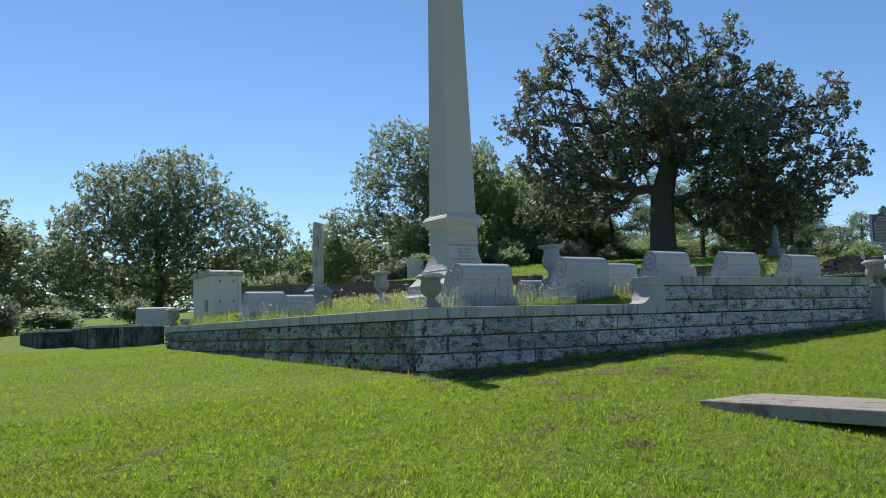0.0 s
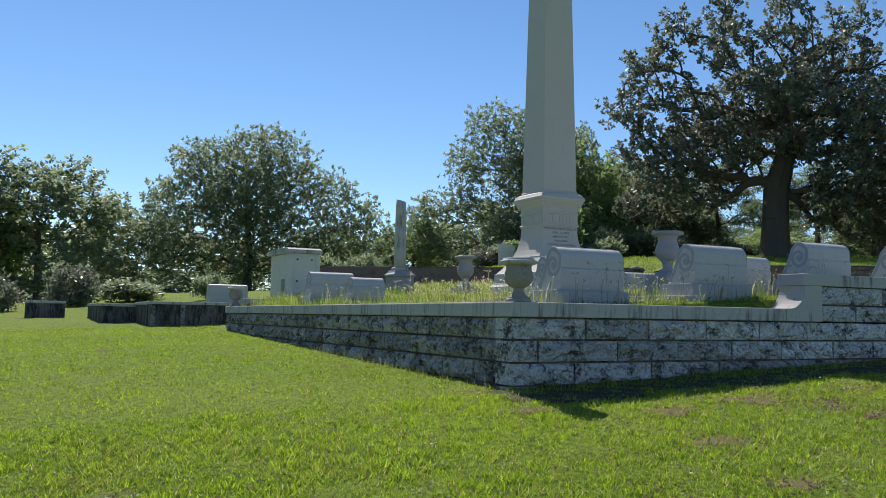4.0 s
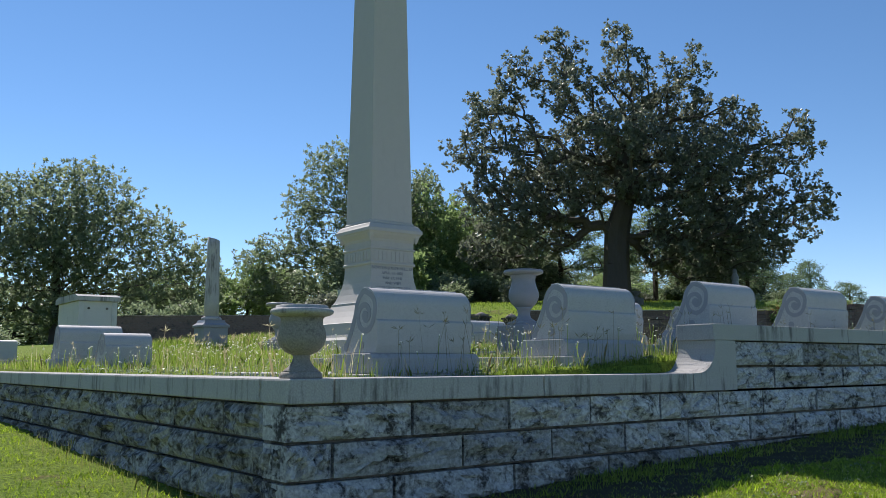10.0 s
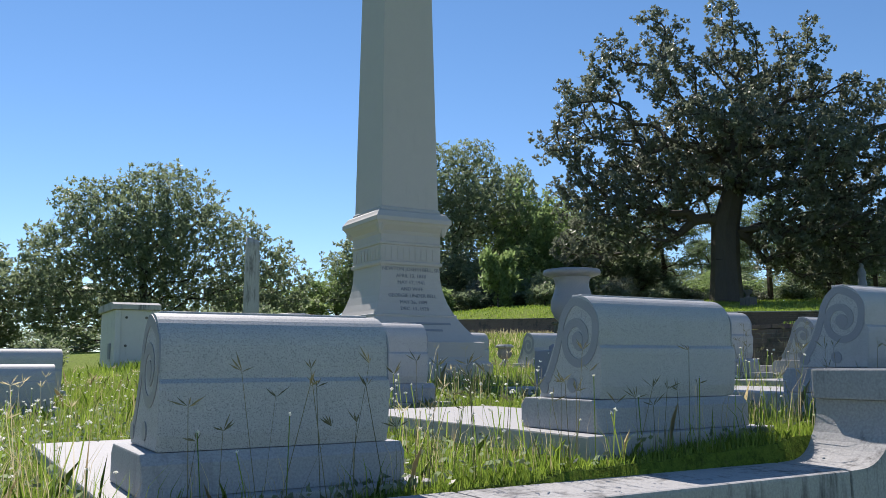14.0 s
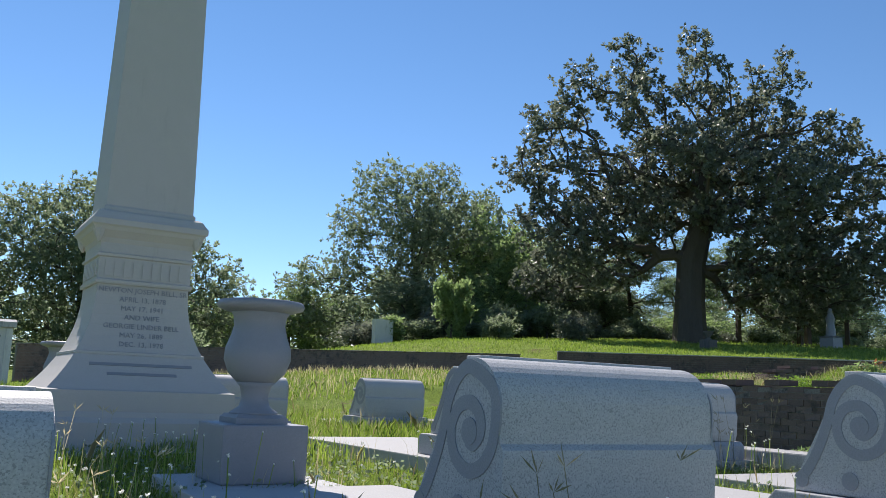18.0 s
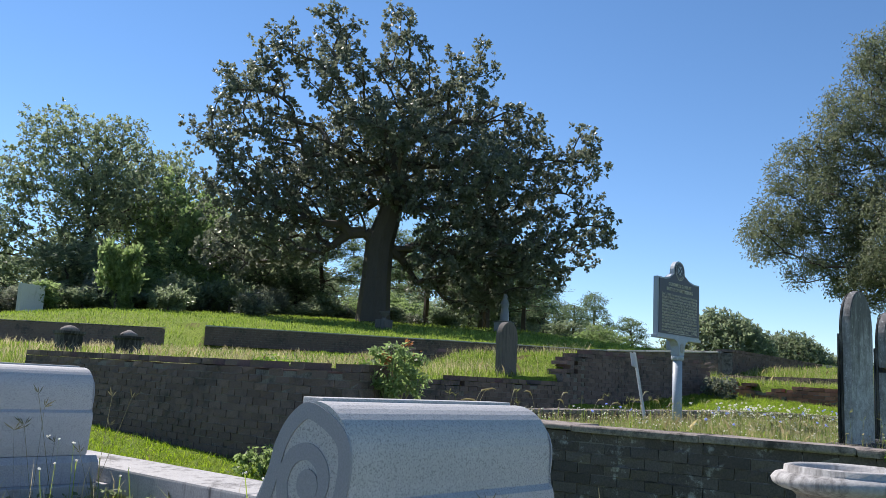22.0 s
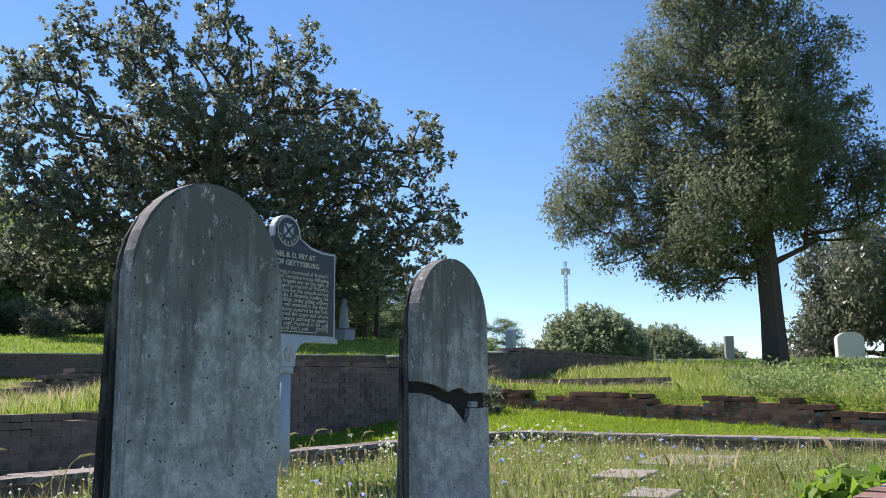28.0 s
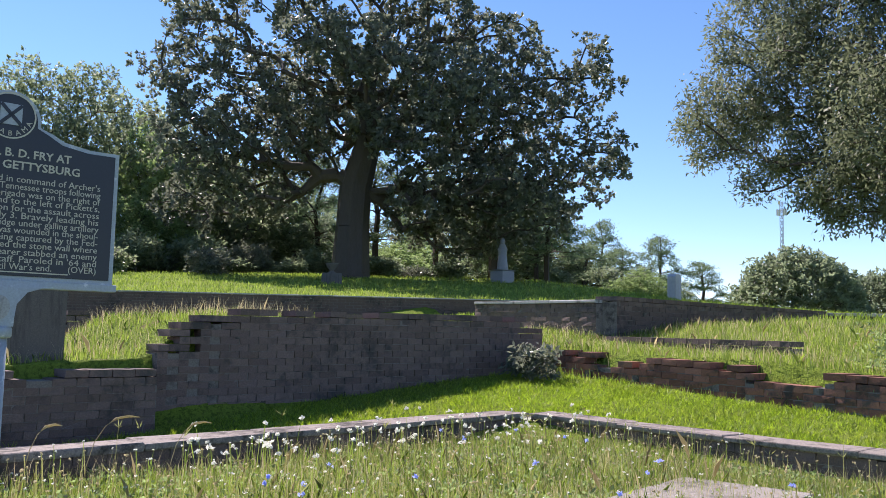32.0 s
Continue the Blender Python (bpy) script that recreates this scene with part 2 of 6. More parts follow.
def leaf_mat(name, dark, light, thin=0.35, rough=0.5, mott=None, glow=(1.95, 1.1), spec=0.35):
    m, n, l, b = mat_new(name)
    rnd = n.new("ShaderNodeNewGeometry").outputs["Random Per Island"]
    co = coords(n)
    f = noise_node(n, l, co, 0.35, 3)
    c = mix(n, l, step_fac(n, l, rnd, 0.0, 1.0), dark, light)
    c = mix(n, l, step_fac(n, l, f, 0.4, 0.65), c, mix(n, l, 0.5, c, light))
    if mott:
        f2 = noise_node(n, l, co, 7.0, 6, 0.7)
        f3 = noise_node(n, l, co, 1.1, 5, 0.65)
        c = mix(n, l, step_fac(n, l, f2, 0.54, 0.68), c, mix(n, l, 0.4, c, mott))
        c = mix(n, l, step_fac(n, l, f3, 0.50, 0.66), c, mix(n, l, 0.25, c, mott))
        c = mix(n, l, step_fac(n, l, f2, 0.46, 0.34), c, mix(n, l, 0.5, c, dark))
        f5 = noise_node(n, l, co, 24.0, 4, 0.7)
        c = mix(n, l, step_fac(n, l, f5, 0.53, 0.40), c, mix(n, l, 0.7, c, tuple(v * .55 for v in dark)))
        c = mix(n, l, step_fac(n, l, f5, 0.56, 0.68), c, mix(n, l, 0.4, c, tuple(v * 1.35 for v in light)))
    l.new(c, b.inputs["Base Color"])
    b.inputs["Roughness"].default_value = rough
    b.inputs["Specular IOR Level"].default_value = spec
    tr = n.new("ShaderNodeBsdfTranslucent")
    h = n.new("ShaderNodeHueSaturation")
    h.inputs["Value"].default_value = glow[0]
    h.inputs["Saturation"].default_value = glow[1]
    l.new(c, h.inputs["Color"])
    l.new(h.outputs[0], tr.inputs["Color"])
    ms = n.new("ShaderNodeMixShader")
    ms.inputs[0].default_value = thin
    l.new(b.outputs[0], ms.inputs[1])
    l.new(tr.outputs[0], ms.inputs[2])
    l.new(ms.outputs[0], n["Material Output"].inputs["Surface"])
    return m


M_leaf_oak = leaf_mat("dark_glossy_leaf", (0.072, 0.088, 0.058), (0.155, 0.175, 0.12), 0.48, 0.38, glow=(1.75, 0.95), spec=0.6)
M_leaf_mid = leaf_mat("mid_green_leaf", (0.085, 0.115, 0.06), (0.185, 0.225, 0.13), 0.58, 0.45, glow=(1.95, 1.0), spec=0.5)
M_leaf_light = leaf_mat("light_green_leaf", (0.115, 0.16, 0.065), (0.21, 0.275, 0.12), 0.58)
M_leaf_cedar = leaf_mat("grey_green_cedar_spray", (0.07, 0.088, 0.05), (0.155, 0.18, 0.105), 0.45, 0.5, glow=(1.8, 1.0))
M_leaf_pine = leaf_mat("pine_needle", (0.075, 0.115, 0.06), (0.145, 0.19, 0.105), 0.5, 0.6)
M_leaf_sumac = leaf_mat("yellow_green_shrub_leaf", (0.09, 0.17, 0.03), (0.20, 0.29, 0.06), 0.40)
M_leaf_red = leaf_mat("reddish_shoot_leaf", (0.22, 0.10, 0.05), (0.35, 0.16, 0.07), 0.4)
M_grass = leaf_mat("mown_grass_blade", (0.095, 0.165, 0.02), (0.32, 0.43, 0.06), 0.45, 0.5, (0.26, 0.22, 0.09))
M_tall = leaf_mat("tall_grass_blade", (0.075, 0.13, 0.024), (0.24, 0.31, 0.07), 0.45, 0.5)
M_weed = leaf_mat("olive_weed_leaf", (0.13, 0.15, 0.05), (0.27, 0.27, 0.11), 0.4, 0.6)
# soil colour taken down to near black to deepen the front wall's shadow
M_shade_soil = stone_mat("shade_darkened_soil", (0.06, 0.055, 0.033), (0.036, 0.036, 0.02), (0.024, 0.03, 0.014), 0.4, 110, 0.95, relief=1.0, big=5.0, deep=0.02)
M_dirt = stone_mat("bare_earth", (0.19, 0.145, 0.058), (0.115, 0.095, 0.036), (0.085, 0.10, 0.028), 0.4, 120, 0.95, relief=1.0, big=5.0, deep=0.02)
M_litter = leaf_mat("brown_leaf_litter", (0.10, 0.07, 0.04), (0.26, 0.20, 0.12), 0.2, 0.8)
M_stalk = leaf_mat("dull_seed_stalk", (0.085, 0.085, 0.045), (0.19, 0.18, 0.10), 0.12, 0.7)
M_dry = leaf_mat("dry_grass_stem", (0.26, 0.22, 0.12), (0.50, 0.44, 0.28), 0.4, 0.6)
M_flower_white = leaf_mat("white_clover_head", (0.62, 0.60, 0.52), (0.80, 0.79, 0.72), 0.3, 0.7)
M_flower_blue = leaf_mat("blue_chicory_petal", (0.36, 0.41, 0.72), (0.46, 0.51, 0.82), 0.3, 0.7)


def bark_mat(name, a, b_):
    m, n, l, b = mat_new(name)
    co = coords(n)
    f = noise_node(n, l, co, 5, 8, 0.7, (1, 1, 0.2))
    g = noise_node(n, l, co, 25, 5, 0.7, (1, 1, 0.3))
    l.new(mix(n, l, mix(n, l, 0.5, f, g), a, b_), b.inputs["Base Color"])
    b.inputs["Roughness"].default_value = 0.95
    bump(n, l, b, g, 0.9, 0.03)
    return m


M_bark = bark_mat("grey_brown_bark", (0.035, 0.028, 0.022), (0.13, 0.11, 0.09))
M_bark_red = bark_mat("shreddy_cedar_bark", (0.03, 0.022, 0.018), (0.12, 0.09, 0.07))


def ground_mat():
    m, n, l, b = mat_new("turf")
    co = coords(n)
    f1 = noise_node(n, l, co, 60, 6, 0.7)
    f2 = noise_node(n, l, co, 1.3, 7, 0.65)
    f3 = noise_node(n, l, co, 0.23, 5, 0.6)
    g = mix(n, l, step_fac(n, l, f1, 0.3, 0.7), (0.085, 0.15, 0.016), (0.25, 0.345, 0.042))
    g = mix(n, l, step_fac(n, l, f3, 0.35, 0.65), g, mix(n, l, 0.5, g, (0.23, 0.28, 0.05)))
    dirt = mix(n, l, f1, (0.10, 0.065, 0.035), (0.26, 0.19, 0.11))
    f4 = noise_node(n, l, co, 17, 5, 0.7)
    g = mix(n, l, step_fac(n, l, f2, 0.60, 0.70), g, dirt)
    g = mix(n, l, step_fac(n, l, f4, 0.58, 0.70), g, mix(n, l, 0.35, g, dirt))
    f5 = noise_node(n, l, co, 24, 4, 0.7)
    g = mix(n, l, step_fac(n, l, f5, 0.53, 0.40), g, mix(n, l, 0.6, g, (0.03, 0.055, 0.008)))
    l.new(g, b.inputs["Base Color"])
    b.inputs["Roughness"].default_value = 0.95
    b.inputs["Specular IOR Level"].default_value = 0.1
    bump(n, l, b, f1, 0.9, 0.03)
    return m


M_turf = ground_mat()

# ---------------------------------------------------------------- mesh helpers
def bm_mesh(name, bm, mat, smooth=False):
    bmesh.ops.recalc_face_normals(bm, faces=bm.faces[:])
    me = bpy.data.meshes.new(name)
    bm.to_mesh(me)
    bm.free()
    me.materials.append(mat)
    if smooth:
        for p in me.polygons:
            p.use_smooth = True
    return me


def part(name, bm, mat, parent=None, label="", smooth=False, m=None):
    me = bm if isinstance(bm, bpy.types.Mesh) else bm_mesh(name, bm, mat, smooth)
    ob = new(name, me)
    if parent is not None:
        ob.parent = parent
    if m is not None:
        ob.matrix_basis = m
    if label:
        tagged(ob, label)
    return ob


def thing(name, label, category, m=None, group="", kind=""):
    ob = new(name)
    ob.empty_display_size = 0.2
    if m is not None:
        ob.matrix_basis = m
    return tagged(ob, label, category, group, kind)


def raw_mesh(name, verts, faces, mat, smooth=False):
    me = bpy.data.meshes.new(name)
    me.from_pydata(verts, [], faces)
    me.materials.append(mat)
    if smooth:
        me.polygons.foreach_set("use_smooth", [True] * len(me.polygons))
    me.update()
    return me


def add_box(bm, x0, x1, y0, y1, z0, z1, bev=0.0):
    vs = [bm.verts.new((x, y, z)) for x in (x0, x1) for y in (y0, y1) for z in (z0, z1)]
    q = [(0, 1, 3, 2), (4, 6, 7, 5), (0, 4, 5, 1), (2, 3, 7, 6), (0, 2, 6, 4), (1, 5, 7, 3)]
    fs = [bm.faces.new([vs[i] for i in f]) for f in q]
    if bev:
        es = list({e for f in fs for e in f.edges})
        bmesh.ops.bevel(bm, geom=es, offset=bev, segments=2, profile=0.6, affect='EDGES')
    return bm


def box(x0, x1, y0, y1, z0, z1, bev=0.0):
    return add_box(bmesh.new(), x0, x1, y0, y1, z0, z1, bev)


def prism(profile, x0, x1, bev=0.0):
    """Closed outline of (y, z) pulled along x."""
    bm = bmesh.new()
    a = [bm.verts.new((x0, y, z)) for y, z in profile]
    b = [bm.verts.new((x1, y, z)) for y, z in profile]
    k = len(profile)
    fa = bm.faces.new(a)
    fb = bm.faces.new(b[::-1])
    for i in range(k):
        bm.faces.new((a[i], b[i], b[(i + 1) % k], a[(i + 1) % k]))
    if bev:
        bmesh.ops.bevel(bm, geom=list(fa.edges) + list(fb.edges), offset=bev, segments=2, profile=0.6, affect='EDGES')
    return bm


def add_lathe(bm, prof, n=28, sx=1.0, sy=1.0):
    rings = []
    for r, z in prof:
        rings.append([bm.verts.new((r * sx * math.cos(2 * math.pi * i / n), r * sy * math.sin(2 * math.pi * i / n), z)) for i in range(n)])
    for a, b in zip(rings, rings[1:]):
        for i in range(n):
            bm.faces.new((a[i], a[(i + 1) % n], b[(i + 1) % n], b[i]))
    bm.faces.new(rings[0][::-1])
    bm.faces.new(rings[-1])
    return bm


def lathe(prof, n=28):
    return add_lathe(bmesh.new(), prof, n)


def square_loft(secs, flute=None):
    """Square sections (half width, z)."""
    bm = bmesh.new()
    rings = [[bm.verts.new((sx * h, sy * h, z)) for sx, sy in ((-1, -1), (1, -1), (1, 1), (-1, 1))] for h, z in secs]
    for a, b in zip(rings, rings[1:]):
        for i in range(4):
            bm.faces.new((a[i], a[(i + 1) % 4], b[(i + 1) % 4], b[i]))
    bm.faces.new(rings[0][::-1])
    bm.faces.new(rings[-1])
    return bm


def tube(bm, pts, radii, n=6):
    rings = []
    for i, p in enumerate(pts):
        p = Vector(p)
        d = Vector(pts[min(i + 1, len(pts) - 1)]) - Vector(pts[max(i - 1, 0)])
        if d.length < 1e-6:
            d = Vector((0, 0, 1))
        d.normalize()
        u = d.orthogonal().normalized()
        w = d.cross(u)
        rings.append([bm.verts.new(p + radii[i] * (u * math.cos(2 * math.pi * k / n) + w * math.sin(2 * math.pi * k / n))) for k in range(n)])
    for a, b in zip(rings, rings[1:]):
        u0 = min(range(n), key=lambda s: (a[0].co - b[s].co).length)
        for i in range(n):
            bm.faces.new((a[i], a[(i + 1) % n], b[(i + 1 + u0) % n], b[(i + u0) % n]))
    bm.faces.new(rings[-1])
    bm.faces.new(rings[0][::-1])


def text_mesh(name, body, size, mat, depth=0.002, width=None, bold=0.0):
    cu = bpy.data.curves.new(name, 'FONT')
    cu.body, cu.size, cu.align_x, cu.align_y = body, size, 'CENTER', 'CENTER'
    cu.extrude, cu.offset, cu.resolution_u = depth, bold, 2
    tmp = bpy.data.objects.new(name, cu)
    scene.collection.objects.link(tmp)
    dg = bpy.context.evaluated_depsgraph_get()
    me = bpy.data.meshes.new_from_object(tmp.evaluated_get(dg))
    bpy.data.objects.remove(tmp)
    xs = [v.co.x for v in me.vertices]
    w = max(xs) - min(xs)
    if width and w > 0:
        for v in me.vertices:
            v.co.x *= width / w
    me.materials.clear()
    me.materials.append(mat)
    return me


# ---------------------------------------------------------------- terrain
def sst(v, a, b):
    t = np.clip((np.asarray(v, float) - a) / (b - a), 0, 1)
    return t * t * (3 - 2 * t)


P1X, P1Y = 9.27, 11.4           # the walled plot with the obelisk
P2 = (12.2, 22.3, -0.2, 4.85)    # the next plot


def gz(x, y):
    x, y = np.asarray(x, float), np.asarray(y, float)
    xc = np.clip(x, -25, 40)
    lawn0 = -0.80 + 0.044 * xc
    lawn = lawn0 + np.where(y < 0, 0.09 * np.clip(y, -14, 0), 0.027 * np.clip(y, 0, 35))
    lawn = np.where(x < 0, lawn + 0.02 * np.clip(-x, 0, 12) * sst(y, -2, 8), lawn)
    strip = np.interp(x, [9.3, 12, 16, 19, 21, 24.4, 30], [-0.39, -0.29, -0.12, 0.0, 0.23, 0.58, 0.9]) + 0.05 * np.clip(y, -9, 14)
    hill = -0.03 + 0.052 * np.clip(x, -15, 36) + 0.017 * np.clip(y, -10, 60)
    back = (x - 22.9) * 0.596 + (y - 23.3) * 0.803
    along = (x - 22.9) * 0.803 - (y - 23.3) * 0.596
    upper = np.maximum(hill, 2.22 + 0.095 * np.clip(back, 0, 24))
    hill = hill + (upper - hill) * np.where(along > -.1, sst(back, .08, .32), sst(back, -3, 12)) * sst(along, -22, -3) * sst(along, 32, 18)
    hill = hill + (np.maximum(hill, 1.52) - hill) * sst(x, 19.6, 20.3) * sst(y, 7.4, 7.6) * sst(y, 11.6, 10.2)
    hill = hill - 0.2 * np.exp(-((x - 25.9) / 1.5) ** 2) * sst(y, 9.5, 7.5)
    hill = hill - 0.16 * sst(y, 4.5, 0.5) * sst(x, 29, 25.5)
    mound = 0.22 * np.exp(-((x - 13.5) / 4.0) ** 2 - ((y - 19.0) / 3.0) ** 2)
    hill = hill + mound
    z = lawn + (strip - lawn) * sst(x, P1X - .25, P1X - .05) * sst(y, -3.0, .5)
    hw = np.maximum.reduce([sst(x, 12.08, 12.3) * sst(y, 7.5, 7.7), sst(x - (24.75 - (6.9 - np.clip(y, -.9, 6.9)) * .0705), .08, .3) * sst(y, -1.7, 0.6),
                            sst(y, 11.2, 17) * sst(x, -2, 7), sst(y, 16, 40) * sst(x, -8, 4)])
    z = z + (hill - z) * hw
    in1 = ((x > 0.3) & (x < P1X - .3) & (y > 0.3) & (y < P1Y - .3))
    p1 = np.interp(x, [0, 1.3, 3, 5, 7, 9.3], [-0.07, -0.04, 0.06, 0.17, 0.21, 0.22]) + 0.012 * np.clip(y - 2, 0, 10)
    z = np.where(in1, p1, z)
    in2 = (x > P2[0] + .1) & (x < P2[1] - .1) & (y > P2[2] + .1) & (y < P2[3] - .1)
    z = np.where(in2, 0.46 + 0.001 * (x - 12.2), z)
    return z


def gz1(x, y):
    return float(gz(x, y))

# ---------------------------------------------------------------- ground
def build_ground():
    fx = np.arange(-18, 30.01, 0.16)
    fy = np.arange(-15, 26.01, 0.16)
    far = np.array([2, 5, 9, 14, 20, 28, 40, 60, 100, 200, 500, 1500.])
    xs = np.concatenate([fx[0] - far[::-1], fx, fx[-1] + far])
    ys = np.concatenate([fy[0] - far[::-1], fy, fy[-1] + far])
    X, Y = np.meshgrid(xs, ys)
    Z = gz(X, Y)
    near = (np.abs(X - 6) < 26) & (np.abs(Y - 5) < 24)
    rng = np.random.default_rng(3)
    Z = Z + near * rng.normal(0, 0.007, Z.shape)
    nx, ny = len(xs), len(ys)
    V = np.stack([X, Y, Z], -1).reshape(-1, 3)
    i = np.arange(nx - 1)[None] + nx * np.arange(ny - 1)[:, None]
    Fq = np.stack([i, i + 1, i + 1 + nx, i + nx], -1).reshape(-1, 4)
    ob = new("ground", raw_mesh("ground", V.tolist(), Fq.tolist(), M_turf, True))
    tagged(ob, "sloping mown green lawn with small bare earth patches", "ground", kind="structure")


build_ground()
PATCHES = [(random.Random(700 + i).uniform(-1.0, 7.5), random.Random(800 + i).uniform(-4.2, -1.1), random.Random(900 + i).uniform(.06, .17)) for i in range(14)]        # worn spots in the lawn
PATCHES += [(.75, -1.2, .2), (1.75, -1.1, .24), (2.2, -1.6, .15), (-.25, -.75, .16), (3.2, -1.1, .16)]


def earth_patch(x, y, r, seed):
    """A low, ragged skin of bare earth that follows the lawn."""
    q = random.Random(seed)
    n, rings = 26, 5
    ph = [q.uniform(0, 6.3) for k in range(3)]
    V, Fc = [(x, y, gz1(x, y) + .012)], []
    for k in range(1, rings + 1):
        f = k / rings
        for i in range(n):
            a = 2 * math.pi * i / n
            rr = r * f * (1 + .22 * math.sin(3 * a + ph[0]) + .16 * math.sin(5 * a + ph[1]) + .12 * math.sin(9 * a + ph[2]))
            px, py = x + 1.6 * rr * math.cos(a), y + .95 * rr * math.sin(a)
            V.append((px, py, gz1(px, py) + .012 * (1 - f ** 3) + (-.03 if k == rings else q.uniform(-.003, .003))))
    for i in range(n):
        Fc.append((0, 1 + i, 1 + (i + 1) % n))
    for k in range(rings - 1):
        for i in range(n):
            a, b = 1 + k * n + i, 1 + k * n + (i + 1) % n
            Fc.append((a, a + n, b + n, b))
    ob = new("bare_patch", raw_mesh("bare_patch", V, Fc, M_dirt, True))
    tagged(ob, "worn patch of dry brown earth in the lawn", "ground", kind="structure")


for i, (px, py, pr) in enumerate(PATCHES):
    earth_patch(px, py, pr, i)
# strip of dark soil with the wall's shade in its colour, ragged outer edge
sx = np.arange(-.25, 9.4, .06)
shade_v, shade_f = [], []
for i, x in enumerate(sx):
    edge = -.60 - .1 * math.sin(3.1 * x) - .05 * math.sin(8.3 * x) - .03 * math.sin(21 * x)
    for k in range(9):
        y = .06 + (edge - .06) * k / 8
        shade_v.append((float(x), y, gz1(x, y) + (.016 + .006 * math.sin(x * 17 + y * 23) if k < 8 else -.03)))
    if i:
        shade_f += [((i - 1) * 9 + k, (i - 1) * 9 + k + 1, i * 9 + k + 1, i * 9 + k) for k in range(8)]
tagged(new("shade_strip", raw_mesh("shade_strip", shade_v, shade_f, M_shade_soil, True)), "dark soil along the foot of the wall, coloured darker for the wall's shade", "ground", kind="structure")

# ---------------------------------------------------------------- stone walls of the first plot
def rock_block_mesh(name, seed, mat):
    """A unit block, x 0..1 and z 0..1, rough face towards -y, 0.3 deep."""
    r = random.Random(seed)
    nx, nz = 17, 8
    bm = bmesh.new()
    g = []
    for i in range(nx):
        col = []
        for k in range(nz):
            u, w = i / (nx - 1), k / (nz - 1)
            edge = min(u * 3.2, (1 - u) * 3.2, w * 2.2, (1 - w) * 2.2, 1)
            p = noise.noise(Vector((u * 3.1 + seed * 7.3, w * 1.9, seed))) + 0.7 * noise.noise(Vector((u * 8 + seed, w * 3.4, 3.3)))
            ledge = ((w * 2.2 + 2.4 * p) % 1.0) - .5
            d = edge ** 0.6 * (0.034 + 0.10 * p + 0.032 * ledge) + 0.008 * edge * r.uniform(-1, 1)
            d = min(d, 0.048 + 0.006 * r.random())
            mx = 0.012 if 0 < i < nx - 1 else 0
            mz = 0.03 if 0 < k < nz - 1 else 0
            col.append(bm.verts.new((u + r.uniform(-mx, mx), -d, w + r.uniform(-mz, mz))))
        g.append(col)
    for i in range(nx - 1):
        for k in range(nz - 1):
            bm.faces.new((g[i][k], g[i + 1][k], g[i + 1][k + 1], g[i][k + 1]))
    rim = [g[i][0] for i in range(nx)] + [g[-1][k] for k in range(1, nz)] + [g[i][-1] for i in range(nx - 2, -1, -1)] + [g[0][k] for k in range(nz - 2, 0, -1)]
    back = [bm.verts.new((v.co.x, 0.28, v.co.z)) for v in rim]
    k = len(rim)
    for i in range(k):
        bm.faces.new((rim[i], back[i], back[(i + 1) % k], rim[(i + 1) % k]))
    bm.faces.new(back)
    return bm_mesh(name, bm, mat)


ROCKS = [rock_block_mesh("stone_block", s, M_rock) for s in range(10)]
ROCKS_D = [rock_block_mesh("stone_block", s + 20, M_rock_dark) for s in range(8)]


def stone_course(parent, joints, z0, z1, meshes, rng, along="x", off=0.0):
    for a, b in zip(joints, joints[1:]):
        gap = 0.02
        me = rng.choice(meshes)
        ob = new("stone_block", me)
        ob.parent = parent
        flip = rng.random() < 0.5
        L, Hh = b - a - gap, z1 - z0 - gap
        jit = rng.uniform(-0.008, 0.008)
        if along == "x":
            m = Matrix.Translation((a + gap / 2, off + jit, z0 + gap / 2))
        else:   # face towards -x, laid along y
            m = Matrix.Translation((off + jit, b - gap / 2, z0 + gap / 2)) @ Matrix.Rotation(radians(-90), 4, 'Z')
        if flip:
            m = m @ Matrix.Translation((0, 0, Hh)) @ Matrix.Diagonal((1, 1, -1, 1))
        ob.matrix_basis = m @ Matrix.Diagonal((L, 1, Hh, 1))


def joints_from(first, end, rng, lo=0.65, hi=1.0):
    js = list(first)
    while js[-1] < end - hi:
        js.append(js[-1] + rng.uniform(lo, hi))
    js.append(end)
    return js


rng = random.Random(11)
wall_front = thing("wall_front", "pale rock-faced granite retaining wall with dark weather stains", "wall", kind="structure")
part("mortar_core", box(0.03, P1X - .03, 0.10, 0.34, -1.2, -0.137), M_mortar, wall_front)
part("mortar_core", box(4.02, P1X - .03, 0.10, 0.34, -0.16, 0.258), M_mortar, wall_front)
stone_course(wall_front, joints_from([0.0, 0.83, 1.58, 2.33, 3.08, 3.80, 4.42, 5.24, 6.3], P1X, rng), -0.345, -0.14, ROCKS, rng, off=0.04)
stone_course(wall_front, joints_from([0.0, 0.29, 1.20, 1.96, 2.69, 3.41, 4.22, 4.88, 5.62], P1X, rng), -0.55, -0.345, ROCKS, rng, off=0.04)
stone_course(wall_front, [0.0, 0.7, 1.62], -0.76, -0.55, ROCKS, rng, off=0.04)
stone_course(wall_front, joints_from([1.62, 2.5], P1X, rng), -0.76, -0.55, ROCKS_D, rng, off=0.04)
stone_course(wall_front, joints_from([0.0, 0.9], P1X, rng), -1.0, -0.76, ROCKS_D, rng, off=0.04)
stone_course(wall_front, joints_from([4.0, 5.06, 6.03, 6.92], P1X, rng, .7, 1.0), 0.05, 0.26, ROCKS, rng, off=0.04)
stone_course(wall_front, joints_from([4.0, 4.6, 5.72, 6.83], P1X, rng, .7, 1.0), -0.14, 0.05, ROCKS, rng, off=0.04)


